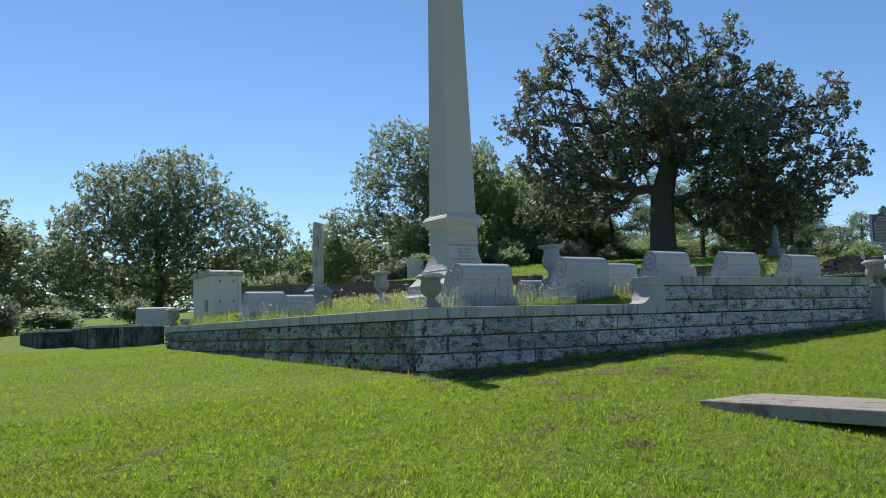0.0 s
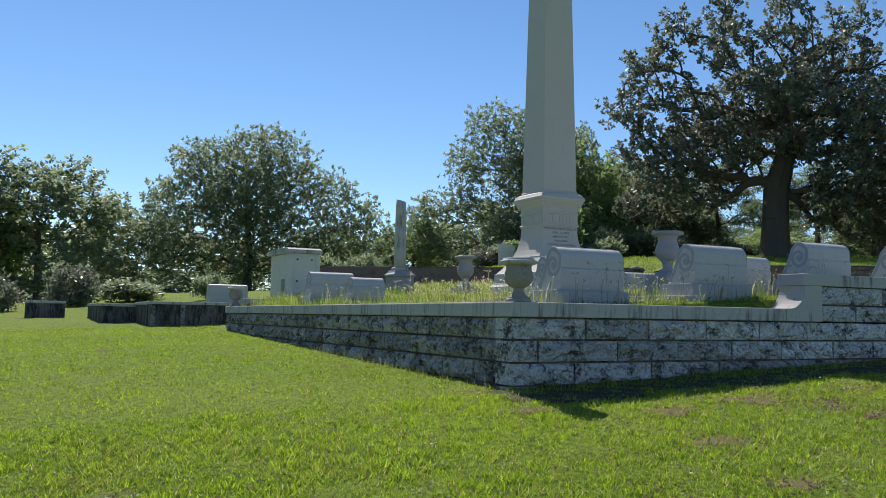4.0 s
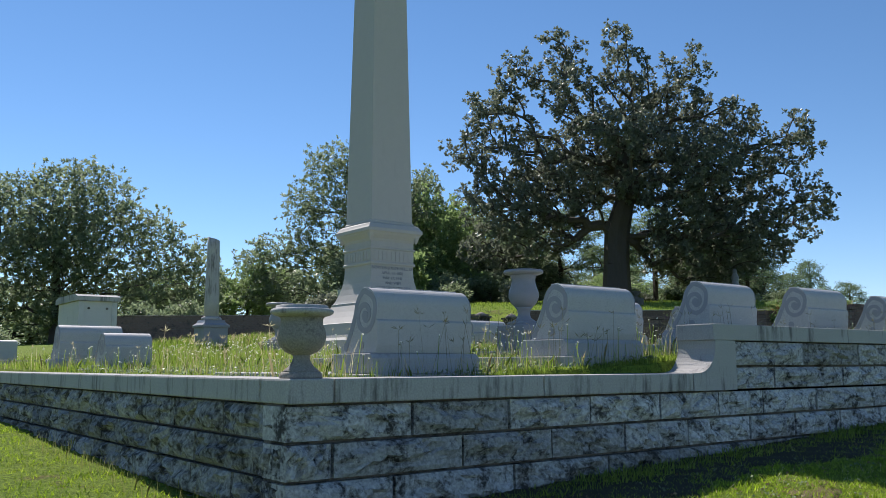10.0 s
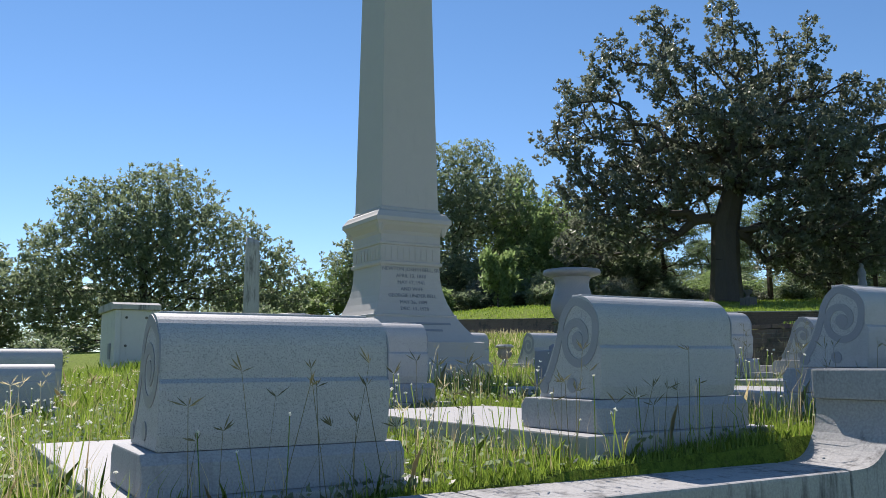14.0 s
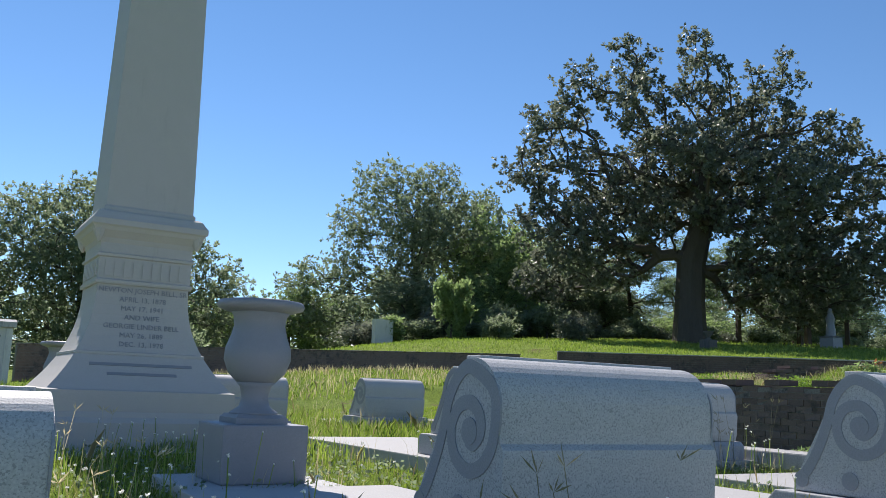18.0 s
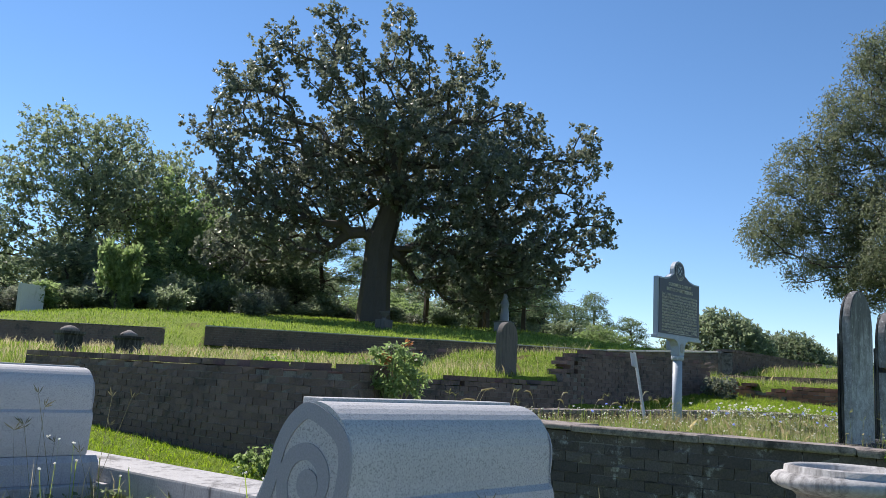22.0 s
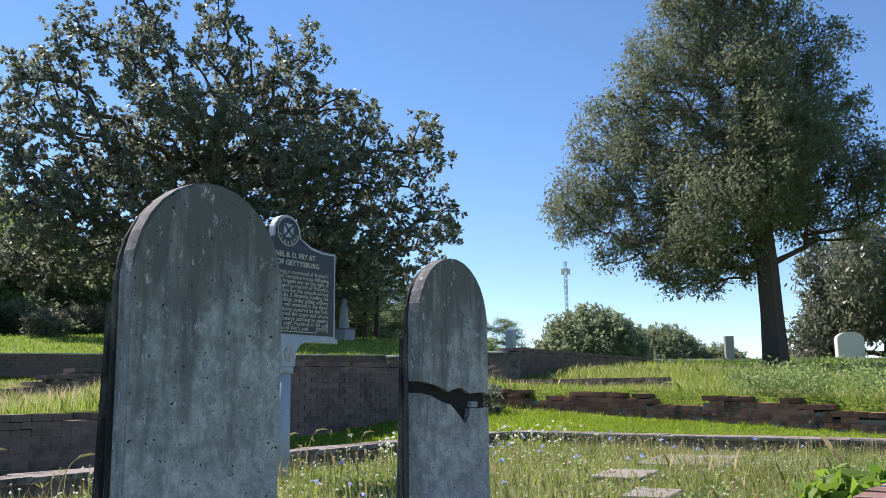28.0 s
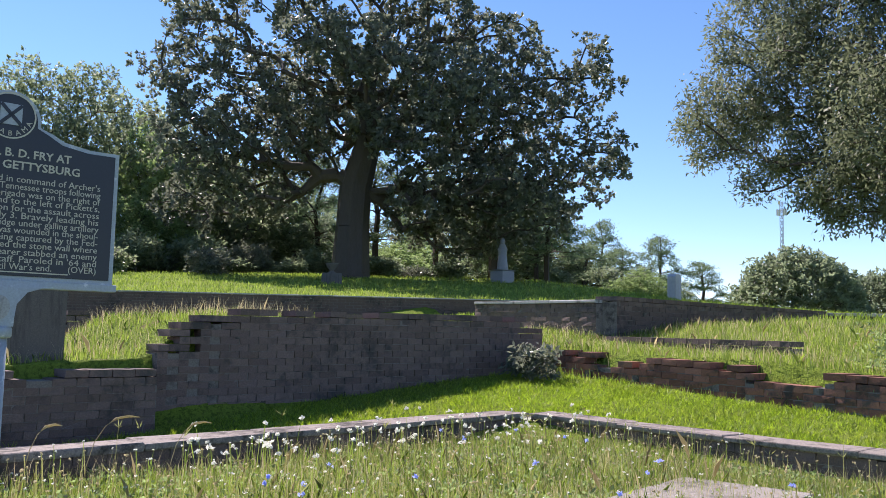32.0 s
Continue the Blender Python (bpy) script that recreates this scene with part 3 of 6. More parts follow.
def coping_run(parent, joints, z0, z1, along="x", depth=0.36, bev=0.012):
    for a, b in zip(joints, joints[1:]):
        if along == "x":
            part("coping_stone", box(a + .004, b - .004, 0, depth, z0, z1, bev), M_coping, parent)
        elif along == "y":
            part("coping_stone", box(0, depth, a + .004, b - .004, z0, z1, bev), M_coping, parent)
        else:
            part("coping_stone", box(P1X - depth, P1X, a + .004, b - .004, z0, z1, bev), M_coping, parent)


coping_run(wall_front, [0, 0.28, 1.86, 3.44], -0.135, 0.0)
coping_run(wall_front, [3.71, 5.79, 7.71, P1X], 0.26, 0.39, bev=0.008)
prof = [(3.445, -0.135), (4.0, -0.135), (4.0, 0.258), (3.735, 0.258)]
prof += [(3.505 + 0.23 * math.cos(radians(a)), 0.232 - 0.23 * math.sin(radians(a))) for a in range(0, 91, 10)]
prof += [(3.445, 0.0)]
bmp = bmesh.new()
va = [bmp.verts.new((x, 0.0, z)) for x, z in prof]
vb = [bmp.verts.new((x, 0.36, z)) for x, z in prof]
bmp.faces.new(va)
bmp.faces.new(vb[::-1])
for i in range(len(prof)):
    bmp.faces.new((va[i], vb[i], vb[(i + 1) % len(prof)], va[(i + 1) % len(prof)]))
part("scroll_coping_stone", bmp, M_coping, wall_front, "coping stone swept up in a concave curve")

wall_left = thing("wall_left", "dark-stained rock-faced granite side wall with coping", "wall", kind="structure")
part("mortar_core", box(0.10, 0.34, 0.36, P1Y, -1.2, -0.137), M_mortar, wall_left)
stone_course(wall_left, joints_from([0.07, 0.95], P1Y, rng), -0.345, -0.14, ROCKS_D, rng, "y", 0.04)
stone_course(wall_left, joints_from([0.07, 0.5], P1Y, rng), -0.55, -0.345, ROCKS_D, rng, "y", 0.04)
stone_course(wall_left, joints_from([0.07, 0.8], P1Y, rng), -0.76, -0.55, ROCKS_D, rng, "y", 0.04)
stone_course(wall_left, joints_from([0.07, 0.6], P1Y, rng), -1.0, -0.76, ROCKS_D, rng, "y", 0.04)
coping_run(wall_left, [0.36, 2.2, 4.1, 6.0, 7.9, 9.8, P1Y], -0.135, 0.0, "y")

wall_right = thing("wall_right", "low granite side wall with pale coping", "wall", kind="structure")
part("wall_body", box(P1X - .33, P1X - .03, 0.36, P1Y, -0.6, 0.26), M_rock, wall_right)
coping_run(wall_right, [0.36, 2.3, 4.3, 6.3, 8.3, 10.2, P1Y], 0.26, 0.39, "r")
wall_rear = thing("wall_rear", "low granite wall closing the plot at the back", "wall", kind="structure")
part("wall_body", box(0.36, P1X - .36, P1Y - .33, P1Y - .03, -0.6, 0.05), M_rock, wall_rear)
for a, b in ((0.36, 3.1), (3.1, 6.0), (6.0, P1X - .36)):
    part("coping_stone", box(a + .004, b - .004, P1Y - .36, P1Y, 0.05, 0.17, .012), M_coping, wall_rear)
# end pier that carries an urn
part("pier", box(P1X + .004, P1X + .30, -0.16, 0.20, -0.7, 0.205, .015), M_coping, wall_front)

# ---------------------------------------------------------------- garden urns on the coping
def coping_urn():
    u = thing("garden_urn", "weathered grey stone garden urn standing on the wall coping", "urn", group="urns on the walls")
    part("foot", lathe([(.118, 0), (.12, .012), (.116, .024), (.108, .036)], 26), M_iron_urn, u, smooth=True)
    part("stem", lathe([(.105, .035), (.094, .046), (.068, .068), (.051, .095), (.047, .115), (.052, .132)], 24), M_iron_urn, u, smooth=True)
    bowl = part("bowl", lathe([(.05, .128), (.09, .145), (.125, .18), (.138, .225), (.132, .265), (.118, .30), (.118, .33), (.14, .352), (.14, .345), (.11, .335), (.10, .26), (.06, .21), (.01, .20)], 30), M_iron_urn, u, smooth=True)
    part("rim", lathe([(.118, .338), (.155, .348), (.174, .358), (.178, .371), (.168, .383), (.152, .387), (.147, .390), (.146, .402), (.134, .405), (.123, .398), (.116, .345)], 30), M_coping, bowl, "pale rolled rim", smooth=True)
    return u


urn_a = coping_urn()
urn_a.matrix_basis = pose(0.155, 0.16, 0.0)
copy_thing(urn_a, pose(0.17, P1Y - .18, 0.0))
copy_thing(urn_a, pose(9.40, 0.02, 0.205) @ Matrix.Scale(1.24, 4))
copy_thing(urn_a, pose(9.09, 10.7, 0.39) @ Matrix.Scale(.95, 4))

# ---------------------------------------------------------------- scroll-topped grave markers
def smooth_line(pts, n=7):
    """A Catmull-Rom line through the points."""
    q = [pts[0]] + list(pts) + [pts[-1]]
    out = []
    for a, b, c, d in zip(q, q[1:], q[2:], q[3:]):
        for i in range(n):
            t = i / n
            out.append(tuple(.5 * (2 * b[k] + (c[k] - a[k]) * t + (2 * a[k] - 5 * b[k] + 4 * c[k] - d[k]) * t * t + (3 * b[k] - a[k] - 3 * c[k] + d[k]) * t ** 3) for k in (0, 1)))
    return out + [tuple(pts[-1])]


def ribbon(pts, w):
    """A flat band of half width w along a line in the y-z plane."""
    bm = bmesh.new()
    ring = []
    for i, (y, z) in enumerate(pts):
        p0, p1 = pts[max(0, i - 1)], pts[min(len(pts) - 1, i + 1)]
        ty, tz = p1[0] - p0[0], p1[1] - p0[1]
        d = math.hypot(ty, tz) or 1
        ny, nz = -tz / d * w, ty / d * w
        ring.append([bm.verts.new((x, y + s * ny, z + s * nz)) for x, s in ((0.003, -1), (-0.003, -1), (-0.003, 1), (0.003, 1))])
    for a, b in zip(ring, ring[1:]):
        for k in range(4):
            bm.faces.new((a[k], a[(k + 1) % 4], b[(k + 1) % 4], b[k]))
    bm.faces.new(ring[0])
    bm.faces.new(ring[-1][::-1])
    return bm


def disc_x(r, m):
    return add_lathe(bmesh.new(), [(r, -.0045), (r, .0045)], 20), m @ Matrix.Rotation(radians(90), 4, 'Y')


def scroll_marker(width, height, label, plinth_h=0.135, stone=M_granite, band=M_band, plinth=M_plinth, strip=True):
    """Die with a round top, upright face at -y and a spreading back; origin at the bottom left of the plinth's front."""
    k = thing("scroll_marker", label, "gravestone", group="scroll-topped markers")
    r = 0.125
    h0, h1 = plinth_h, height
    prof = [(0.040, h0), (0.026, h0 + 0.05), (0.018, h0 + .19), (0.020, h0 + .212), (0.040, h0 + .226), (0.036, h1 - r - 0.03)]
    cy, cz = 0.036 + r, h1 - r
    prof += [(cy - r * math.cos(radians(a)), cz + r * math.sin(radians(a))) for a in range(0, 136, 9)]
    y0, z0 = prof[-1]
    prof += [(y0 + 0.045, z0 - 0.09), (y0 + 0.085, z0 - 0.17), (0.43, h0 + 0.06), (0.455, h0)]
    die = part("die", prism(prof, 0.05, width - 0.05, 0.008), stone, k, smooth=False)
    part("plinth", prism([(0, 0), (0, h0 - .035), (0.03, h0 - .002), (0.50, h0 - .002), (0.53, h0 - .035), (0.53, 0)], 0, width, 0.006), plinth, k)
    if strip:
        part("ridge_fillet", box(0.075, width - .075, cy + .005, cy + .075, h1 - .012, h1 + .008, .003), stone, k)
    # a band that climbs the spreading back, rolls over the top and winds into a spiral, with round bosses at its foot
    qy, qz, u = 0.168, h1 - .190 * (h1 - h0) / .44, (h1 - h0) / .44
    line = [(.405, h0 + .06), (.372, h0 + .10), (.325, h0 + .185), (.294, h0 + .265), (.272, h1 - .105), (.228, h1 - .047)]
    for ang, rad in ((90, .166), (45, .150), (0, .112), (-45, .102), (-90, .100), (-135, .096), (180, .090), (135, .083), (90, .074), (45, .062), (0, .049), (-60, .034), (-120, .022)):
        line.append((qy - rad * u * math.cos(radians(ang)), qz + rad * u * math.sin(radians(ang))))
    for x in (0.05, width - .05):
        m0 = Matrix.Translation((x, 0, 0))
        part("scroll_band", ribbon(smooth_line(line), .0195 * u), band, die, "darker carved spiral", m=m0)
        for y, z, r in ((qy, qz, .036), (qy + .045, h0 + .055, .032), (.412, h0 + .045, .030)):
            bmd, md = disc_x(r * u, Matrix.Translation((x, y, z)))
            part("scroll_boss", bmd, band, die, m=md)
    return k


def ledger_slab(x0, x1, y0, y1, z, label="pale granite ledger slab lying flush in the grass"):
    s = tagged(part("ledger_slab", box(x0, x1, y0, y1, z - .12, z, .008), M_slab), label, "grave slab", group="ledger slabs")
    return s


SLABS = []          # plan of the grave slabs, kept clear of grass
FRONT = [(0.90, 0.60, 0.015), (2.68, 0.60, 0.135), (4.49, 0.60, 0.255), (6.152, 0.60, 0.285), (7.848, 0.60, 0.268)]
base_marker = scroll_marker(0.90, 0.575, "grey granite scroll-topped gravestone on a stepped base in tall grass")
first = True
for x, y, z in FRONT:
    m = pose(x, y, z)
    if first:
        base_marker.matrix_basis = m
        first = False
    elif x == 4.49:
        third_marker = scroll_marker(0.85, 0.575, "slightly narrower grey granite scroll-topped gravestone in tall grass")
        third_marker.matrix_basis = m
    else:
        copy_thing(base_marker, m)
    foot = part("grave_slab", box(x - .10, x + 1.0, y - .07, y + 2.36, z - .30, z - .002, .008), M_slab)
    tagged(foot, "long pale granite grave slab carrying a scroll-topped marker", "grave slab", group="grave slabs")
    SLABS.append((x - .10, x + 1.0, y - .07, y + 2.36))
SECOND = [(2.63, 3.42, 0.15), (6.25, 3.50, 0.33), (7.98, 3.50, 0.31)]
for x, y, z in SECOND:
    copy_thing(base_marker, pose(x, y, z))
    foot = part("grave_slab", box(x - .10, x + 1.0, y - .07, y + 2.36, z - .30, z - .002, .008), M_slab)
    tagged(foot, "long pale granite grave slab carrying a scroll-topped marker", "grave slab", group="grave slabs")
    SLABS.append((x - .10, x + 1.0, y - .07, y + 2.36))
small = scroll_marker(0.62, 0.46, "smaller grey granite scroll-topped gravestone in the grass", 0.10, strip=False)
small.matrix_basis = pose(0.62, 5.72, -0.02)
copy_thing(base_marker, pose(0.62, 7.78, 0.03))
copy_thing(base_marker, pose(7.78, 8.05, 0.30))
copy_thing(base_marker, pose(5.77, 7.4, 0.26))
ledger_slab(0.9, 1.7, 8.6, 10.0, 0.09)
ledger_slab(5.8, 6.6, 8.1, 9.6, 0.29)
ledger_slab(8.0, 8.8, 8.8, 10.3, 0.33)

# ---------------------------------------------------------------- the obelisk
OX, OY = 4.84, 6.645
ob1 = thing("obelisk", "tall pale granite obelisk on a flared, inscribed pedestal", "monument", pose(OX, OY, 0))
part("step", square_loft([(1.02, -.1), (1.02, .20), (1.0, .22)]), M_granite, ob1)
part("base", square_loft([(.80, .22), (.80, .42), (.76, .46), (.745, .50)]), M_obelisk, ob1)
flare = [(.735, .50), (.73, .66)]
for i in range(11):
    a = i / 10
    flare.append((.368 + .335 * (1 - a) ** 2.3, .67 + .85 * a))
pedestal = part("pedestal", square_loft(flare), M_obelisk, ob1)
q = .368 + .335 * (1 - (.955 - .67) / .85) ** 2.3
part("moulding", square_loft([(q - .01, .935), (q + .012, .945), (q + .010, .965), (q - .02, .975)]), M_obelisk, ob1)
frieze = part("frieze", square_loft([(.385, 1.52), (.392, 1.535), (.392, 1.555), (.375, 1.565), (.375, 1.74), (.392, 1.75), (.392, 1.77), (.375, 1.78), (.375, 1.86), (.39, 1.90), (.44, 1.96)]), M_obelisk, ob1)
for side in range(4):
    for i in range(9):
        m = Matrix.Rotation(radians(90 * side), 4, 'Z') @ Matrix.Translation((-0.30 + i * .075, -.375, 1.65))
        part("frieze_tablet", box(-.027, .027, -.008, .008, -.065, .065), M_obelisk, frieze, m=m)
part("cornice", square_loft([(.44, 1.955), (.455, 1.985), (.472, 2.0), (.472, 2.045), (.45, 2.075), (.43, 2.11), (.40, 2.13)]), M_obelisk, ob1)
for sx in (-1, 1):
    for sy in (-1, 1):
        part("corner_leaf", lathe([(.01, 1.86), (.035, 1.90), (.05, 1.95), (.05, 1.97)], 8), M_obelisk, ob1, m=Matrix.Translation((sx * .40, sy * .40, 0)))
part("shaft", square_loft([(.375, 2.13), (.375, 2.16), (.358, 2.18), (.259, 7.65), (.015, 8.15)]), M_obelisk, ob1)

# ---------------------------------------------------------------- pedestal urns
def pedestal_urn(m, s=1.0):
    u = thing("pedestal_urn", "large grey granite vase on a stepped granite pedestal", "urn", m, group="pedestal vases")
    g = M_granite_dark
    part("step", box(-.42, .42, -.42, .42, -.2, .08, .01), M_granite, u)
    part("pedestal", box(-.235, .235, -.235, .235, .08, .385, .012), g, u)
    part("foot", square_loft([(.145, .385), (.145, .415), (.125, .435)]), g, u)
    part("stem", lathe([(.135, .435), (.13, .445), (.085, .475), (.072, .52), (.085, .58), (.108, .605)], 30), g, u, smooth=True)
    bowl = part("bowl", lathe([(.10, .60), (.155, .655), (.184, .73), (.180, .79), (.155, .86), (.140, .92), (.148, .97), (.17, 1.0)], 34), g, u, smooth=True)
    part("rim", lathe([(.15, .985), (.20, 1.0), (.236, 1.013), (.243, 1.032), (.232, 1.052), (.19, 1.058), (.15, 1.04), (.13, .98)], 34), g, bowl, "rolled rim", smooth=True)
    return u


pu = pedestal_urn(pose(4.91, 3.52, 0.15))
copy_thing(pu, pose(4.70, 9.62, 0.10))

# ---------------------------------------------------------------- things behind and to the left of the plot
col = thing("broken_column", "grey stone column memorial on a square base", "monument", pose(6.31, 16.7, 0.80))
part("base", box(-.32, .32, -.32, .32, -.3, .22, .02), M_granite_dark, col)
part("cap_step", square_loft([(.35, .22), (.35, .27), (.28, .33), (.25, .40)]), M_granite_dark, col)
part("ring", lathe([(.24, .40), (.26, .43), (.24, .47), (.21, .49)], 24), M_coping, col, smooth=True)
bmc = bmesh.new()
add_lathe(bmc, [(.185, .49), (.18, .9), (.155, 2.3), (.15, 2.48)], 20)
for v in bmc.verts:
    if v.co.z > 2.4:
        v.co.z += 0.25 * (-v.co.x) + 0.02 * math.sin(9 * v.co.y)
part("shaft", bmc, M_coping, col, "slanting broken top", smooth=True)

mz = 0.55
tomb = thing("brick_tomb", "whitewashed box tomb with a low gabled roof", "tomb", pose(4.52, 21.4, mz))
part("body", box(-.50, .50, -1.1, 1.1, -.4, 1.28, .02), M_plaster, tomb)
part("roof", prism([(-1.2, 1.28), (-1.2, 1.40), (-.9, 1.47), (.9, 1.47), (1.2, 1.40), (1.2, 1.28)], -.57, .57), M_coping, tomb, "grey gabled stone roof")
for sx in (-1, 1):
    part("pilaster", box(sx * .44 - .07, sx * .44 + .07, -1.14, -1.09, -.3, 1.26, .01), M_plaster, tomb)
for x in (-.24, .24):
    for z in (1.08, .38):
        part("vent_hole", add_lathe(bmesh.new(), [(.035, -.006), (.035, .006)], 10), M_mortar, tomb, m=Matrix.Translation((x, -1.105, z)) @ Matrix.Rotation(radians(90), 4, 'X'))
part("side_niche", box(-.535, -.50, -.6, -.3, .05, .45, .01), M_granite_dark, tomb)


def tablet(name, m, w, h, t, mat, label, round_top=0.0, category="gravestone", base=None, group=""):
    """An upright slab with an arched top; face towards -y."""
    ob = thing(name, label, category, m, group)
    prof = [(-w / 2, 0), (w / 2, 0), (w / 2, h - round_top)]
    if round_top:
        for a in range(10, 180, 10):
            prof.append((w / 2 * math.cos(radians(a)), h - round_top + round_top * math.sin(radians(a))))
    prof.append((-w / 2, h - round_top))
    bm = bmesh.new()
    fa = [bm.verts.new((x, -t / 2, z)) for x, z in prof]
    fb = [bm.verts.new((x, t / 2, z)) for x, z in prof]
    f1 = bm.faces.new(fa)
    f2 = bm.faces.new(fb[::-1])
    for i in range(len(prof)):
        bm.faces.new((fa[i], fb[i], fb[(i + 1) % len(prof)], fa[(i + 1) % len(prof)]))
    bmesh.ops.bevel(bm, geom=list(f1.edges) + list(f2.edges), offset=0.008, segments=2, affect='EDGES')
    part("slab", bm, mat, ob)
    if base:
        part("base", box(-w / 2 - base[0], w / 2 + base[0], -t / 2 - base[0], t / 2 + base[0], -.15, base[1], .012), mat, ob)
    return ob


# ---------------------------------------------------------------- brick walls
def brick_mesh(name, seed, mat, d=0.10):
    r = random.Random(seed)
    j = lambda a: r.uniform(-a, a)
    bm = bmesh.new()
    vs = []
    for x in (0.0, 1.0):
        for y in (0.0, d):
            for z in (0.0, 1.0):
                vs.append(bm.verts.new((x + j(.02), y + j(.006), z + j(.05))))
    for f in [(0, 1, 3, 2), (4, 6, 7, 5), (0, 4, 5, 1), (2, 3, 7, 6), (0, 2, 6, 4), (1, 5, 7, 3)]:
        bm.faces.new([vs[i] for i in f])
    return bm_mesh(name, bm, mat)


def brick_wall(name, label, p0, p1, base, top, thick, mat, seed, ragged=0.0, notch=None, limit=300, ch=0.075, bl=0.215, cap=None, capmat=None):
    """Bricks on the face to the right-hand side of the way p0 -> p1 (turned to -y of its own frame). base, top: heights at both ends."""
    r = random.Random(seed)
    d = Vector((p1[0] - p0[0], p1[1] - p0[1], 0))
    L = d.length
    ang = math.atan2(d.y, d.x)
    w = thing(name, label, "brick wall", Matrix.Translation((p0[0], p0[1], 0)) @ Matrix.Rotation(ang, 4, 'Z'), kind="structure")
    zb = min(base) - .15
    hgt = lambda s: top[0] + (top[1] - top[0]) * s / L - (notch(s) if notch else 0)
    # core, in steps that follow the top
    bm = bmesh.new()
    k = max(1, int(L / .43))
    for i in range(k):
        a, b = L * i / k, L * (i + 1) / k
        h = min(hgt(a + .01), hgt(b - .01)) - .02
        add_box(bm, a, b, 0.007, thick - .007, zb, max(zb + .05, h - (ch if not cap else 0)))
    part("mortar_core", bm, M_mortar, w)
    meshes = [brick_mesh("brick", seed * 31 + q, mat) for q in range(5)]
    meshes_full = [brick_mesh("brick", seed * 31 + 7 + q, mat, thick) for q in range(4)]
    rows = int((max(top) - zb) / ch) + 1
    made = 0
    rest = bmesh.new()
    todo = []
    for row in range(rows):
        s = -(row % 2) * bl / 2
        zt = max(top) - row * ch
        while s < L:
            a, b = max(s, 0), min(s + bl, L)
            s += bl
            if b - a < .04:
                continue
            mid = (a + b) / 2
            h = hgt(mid)
            zz = h - ((max(top) - zt))
            z1 = zz
            if z1 - ch < min(base[0] + (base[1] - base[0]) * mid / L, 99) - .16:
                continue
            is_top = row == 0
            if ragged and row < 2 and r.random() < ragged * (1.0 if row == 0 else .35):
                continue
            todo.append((a, b, z1, is_top or (ragged and row < 3)))
    r.shuffle(todo)
    todo.sort(key=lambda q: -q[2])
    for a, b, z1, full in todo:
        g = .007
        y = r.uniform(-.006, .004)
        me = r.choice(meshes_full if full else meshes)
        m = Matrix.Translation((a + g / 2, y, z1 - ch + g / 2)) @ Matrix.Diagonal((b - a - g, 1, ch - g, 1))
        if made < limit:
            ob = new("brick", me)
            ob.parent = w
            ob.matrix_basis = m
            made += 1
        else:
            vs = [rest.verts.new(m @ v.co) for v in me.vertices]
            for p in me.polygons:
                rest.faces.new([vs[i] for i in p.vertices])
    if len(rest.verts):
        o = part("brick_rest", rest, mat, w)
        tagged(o, kind="stuff")
    else:
        rest.free()
    if cap:
        k = max(2, int(L / .9))
        for i in range(k):
            a, b = L * i / k, L * (i + 1) / k
            bmx = bmesh.new()
            add_box(bmx, a, b, -.025, thick + .025, hgt(a) - .0, hgt(a) + cap, .012)
            for v in bmx.verts:
                v.co.z += (hgt(min(max(v.co.x, 0), L)) - hgt(a)) + r.uniform(-.008, .008)
            part("cap", bmx, capmat or M_cap, w, "pale stone cap" if capmat else "mossy cement cap")
    return w


steps_a = lambda s: 0.075 * round(0.6 * (1 + math.sin(s * 1.7)))
wall_side = brick_wall("wall_side", "long dark soot-stained brick wall along a grassy path", (12.03, 11.55), (11.95, 4.75), (.38, .05), (1.08, 1.03), .34, M_brick_dark, 5, 0.25, None, 300)
brick_wall("wall_plot_front", "low dark brick wall with a ragged top", (12.3, 7.42), (19.62, 7.40), (.1, .42), (1.02, 1.03), .34, M_brick_dark, 6, 0.2, lambda s: .075 if 3.2 < s < 4.4 else 0.0, 290)
brick_wall("wall_high", "tall dark brick retaining wall with a stepped end", (19.68, 7.56), (24.9, 7.08), (.55, .85), (1.64, 1.675), .36, M_brick_dark, 7, 0.12,
           lambda s: (.375 if s < .13 else .15 if s < .33 else .075 if s < .55 else 0) + (.15 if s > 4.9 else 0), 300)
brick_wall("wall_red", "crumbling low red brick wall with a broken top", (24.75, 6.95), (24.3, 0.5), (.85, .55), (1.26, 1.03), .34, M_brick_red, 8, 0.3, lambda s: .075 * (int(s * 1.3) % 3 == 1) + (.075 if s > 5.6 else 0), 290)
brick_wall("wall_bed", "dark low brick edging in a raised plot", (26.9, 7.6), (26.3, 4.3), (1.2, 1.2), (1.44, 1.42), .3, M_brick_dark, 9, 0.0, None, 120)
brick_wall("wall_next_side", "dark limewashed brick side wall with a mossy cap", (12.2, 4.72), (12.25, -0.25), (-.05, -.35), (.60, .585), .36, M_lichen_brick, 10, 0.0, None, 300, cap=.045)
brick_wall("wall_next_back", "low brick plot wall with a pale cement cap", (12.58, 4.72), (22.3, 5.0), (.4, .5), (.61, .635), .28, M_brick_dark, 12, 0.0, None, 250, cap=.045)
brick_wall("wall_next_right", "low brick plot wall with a pale cement cap", (22.3, 4.97), (22.2, -0.2), (.5, .4), (.635, .615), .28, M_brick_dark, 13, 0.0, None, 200, cap=.045)
brick_wall("wall_next_front", "broken stub of an old mortar-crusted brick front wall", (14.13, -0.24), (16.65, -0.42), (-.2, -.1), (.77, .78), .20, M_brick_old, 14, 0.08, lambda s: .12 if s < .6 else 0, 250)
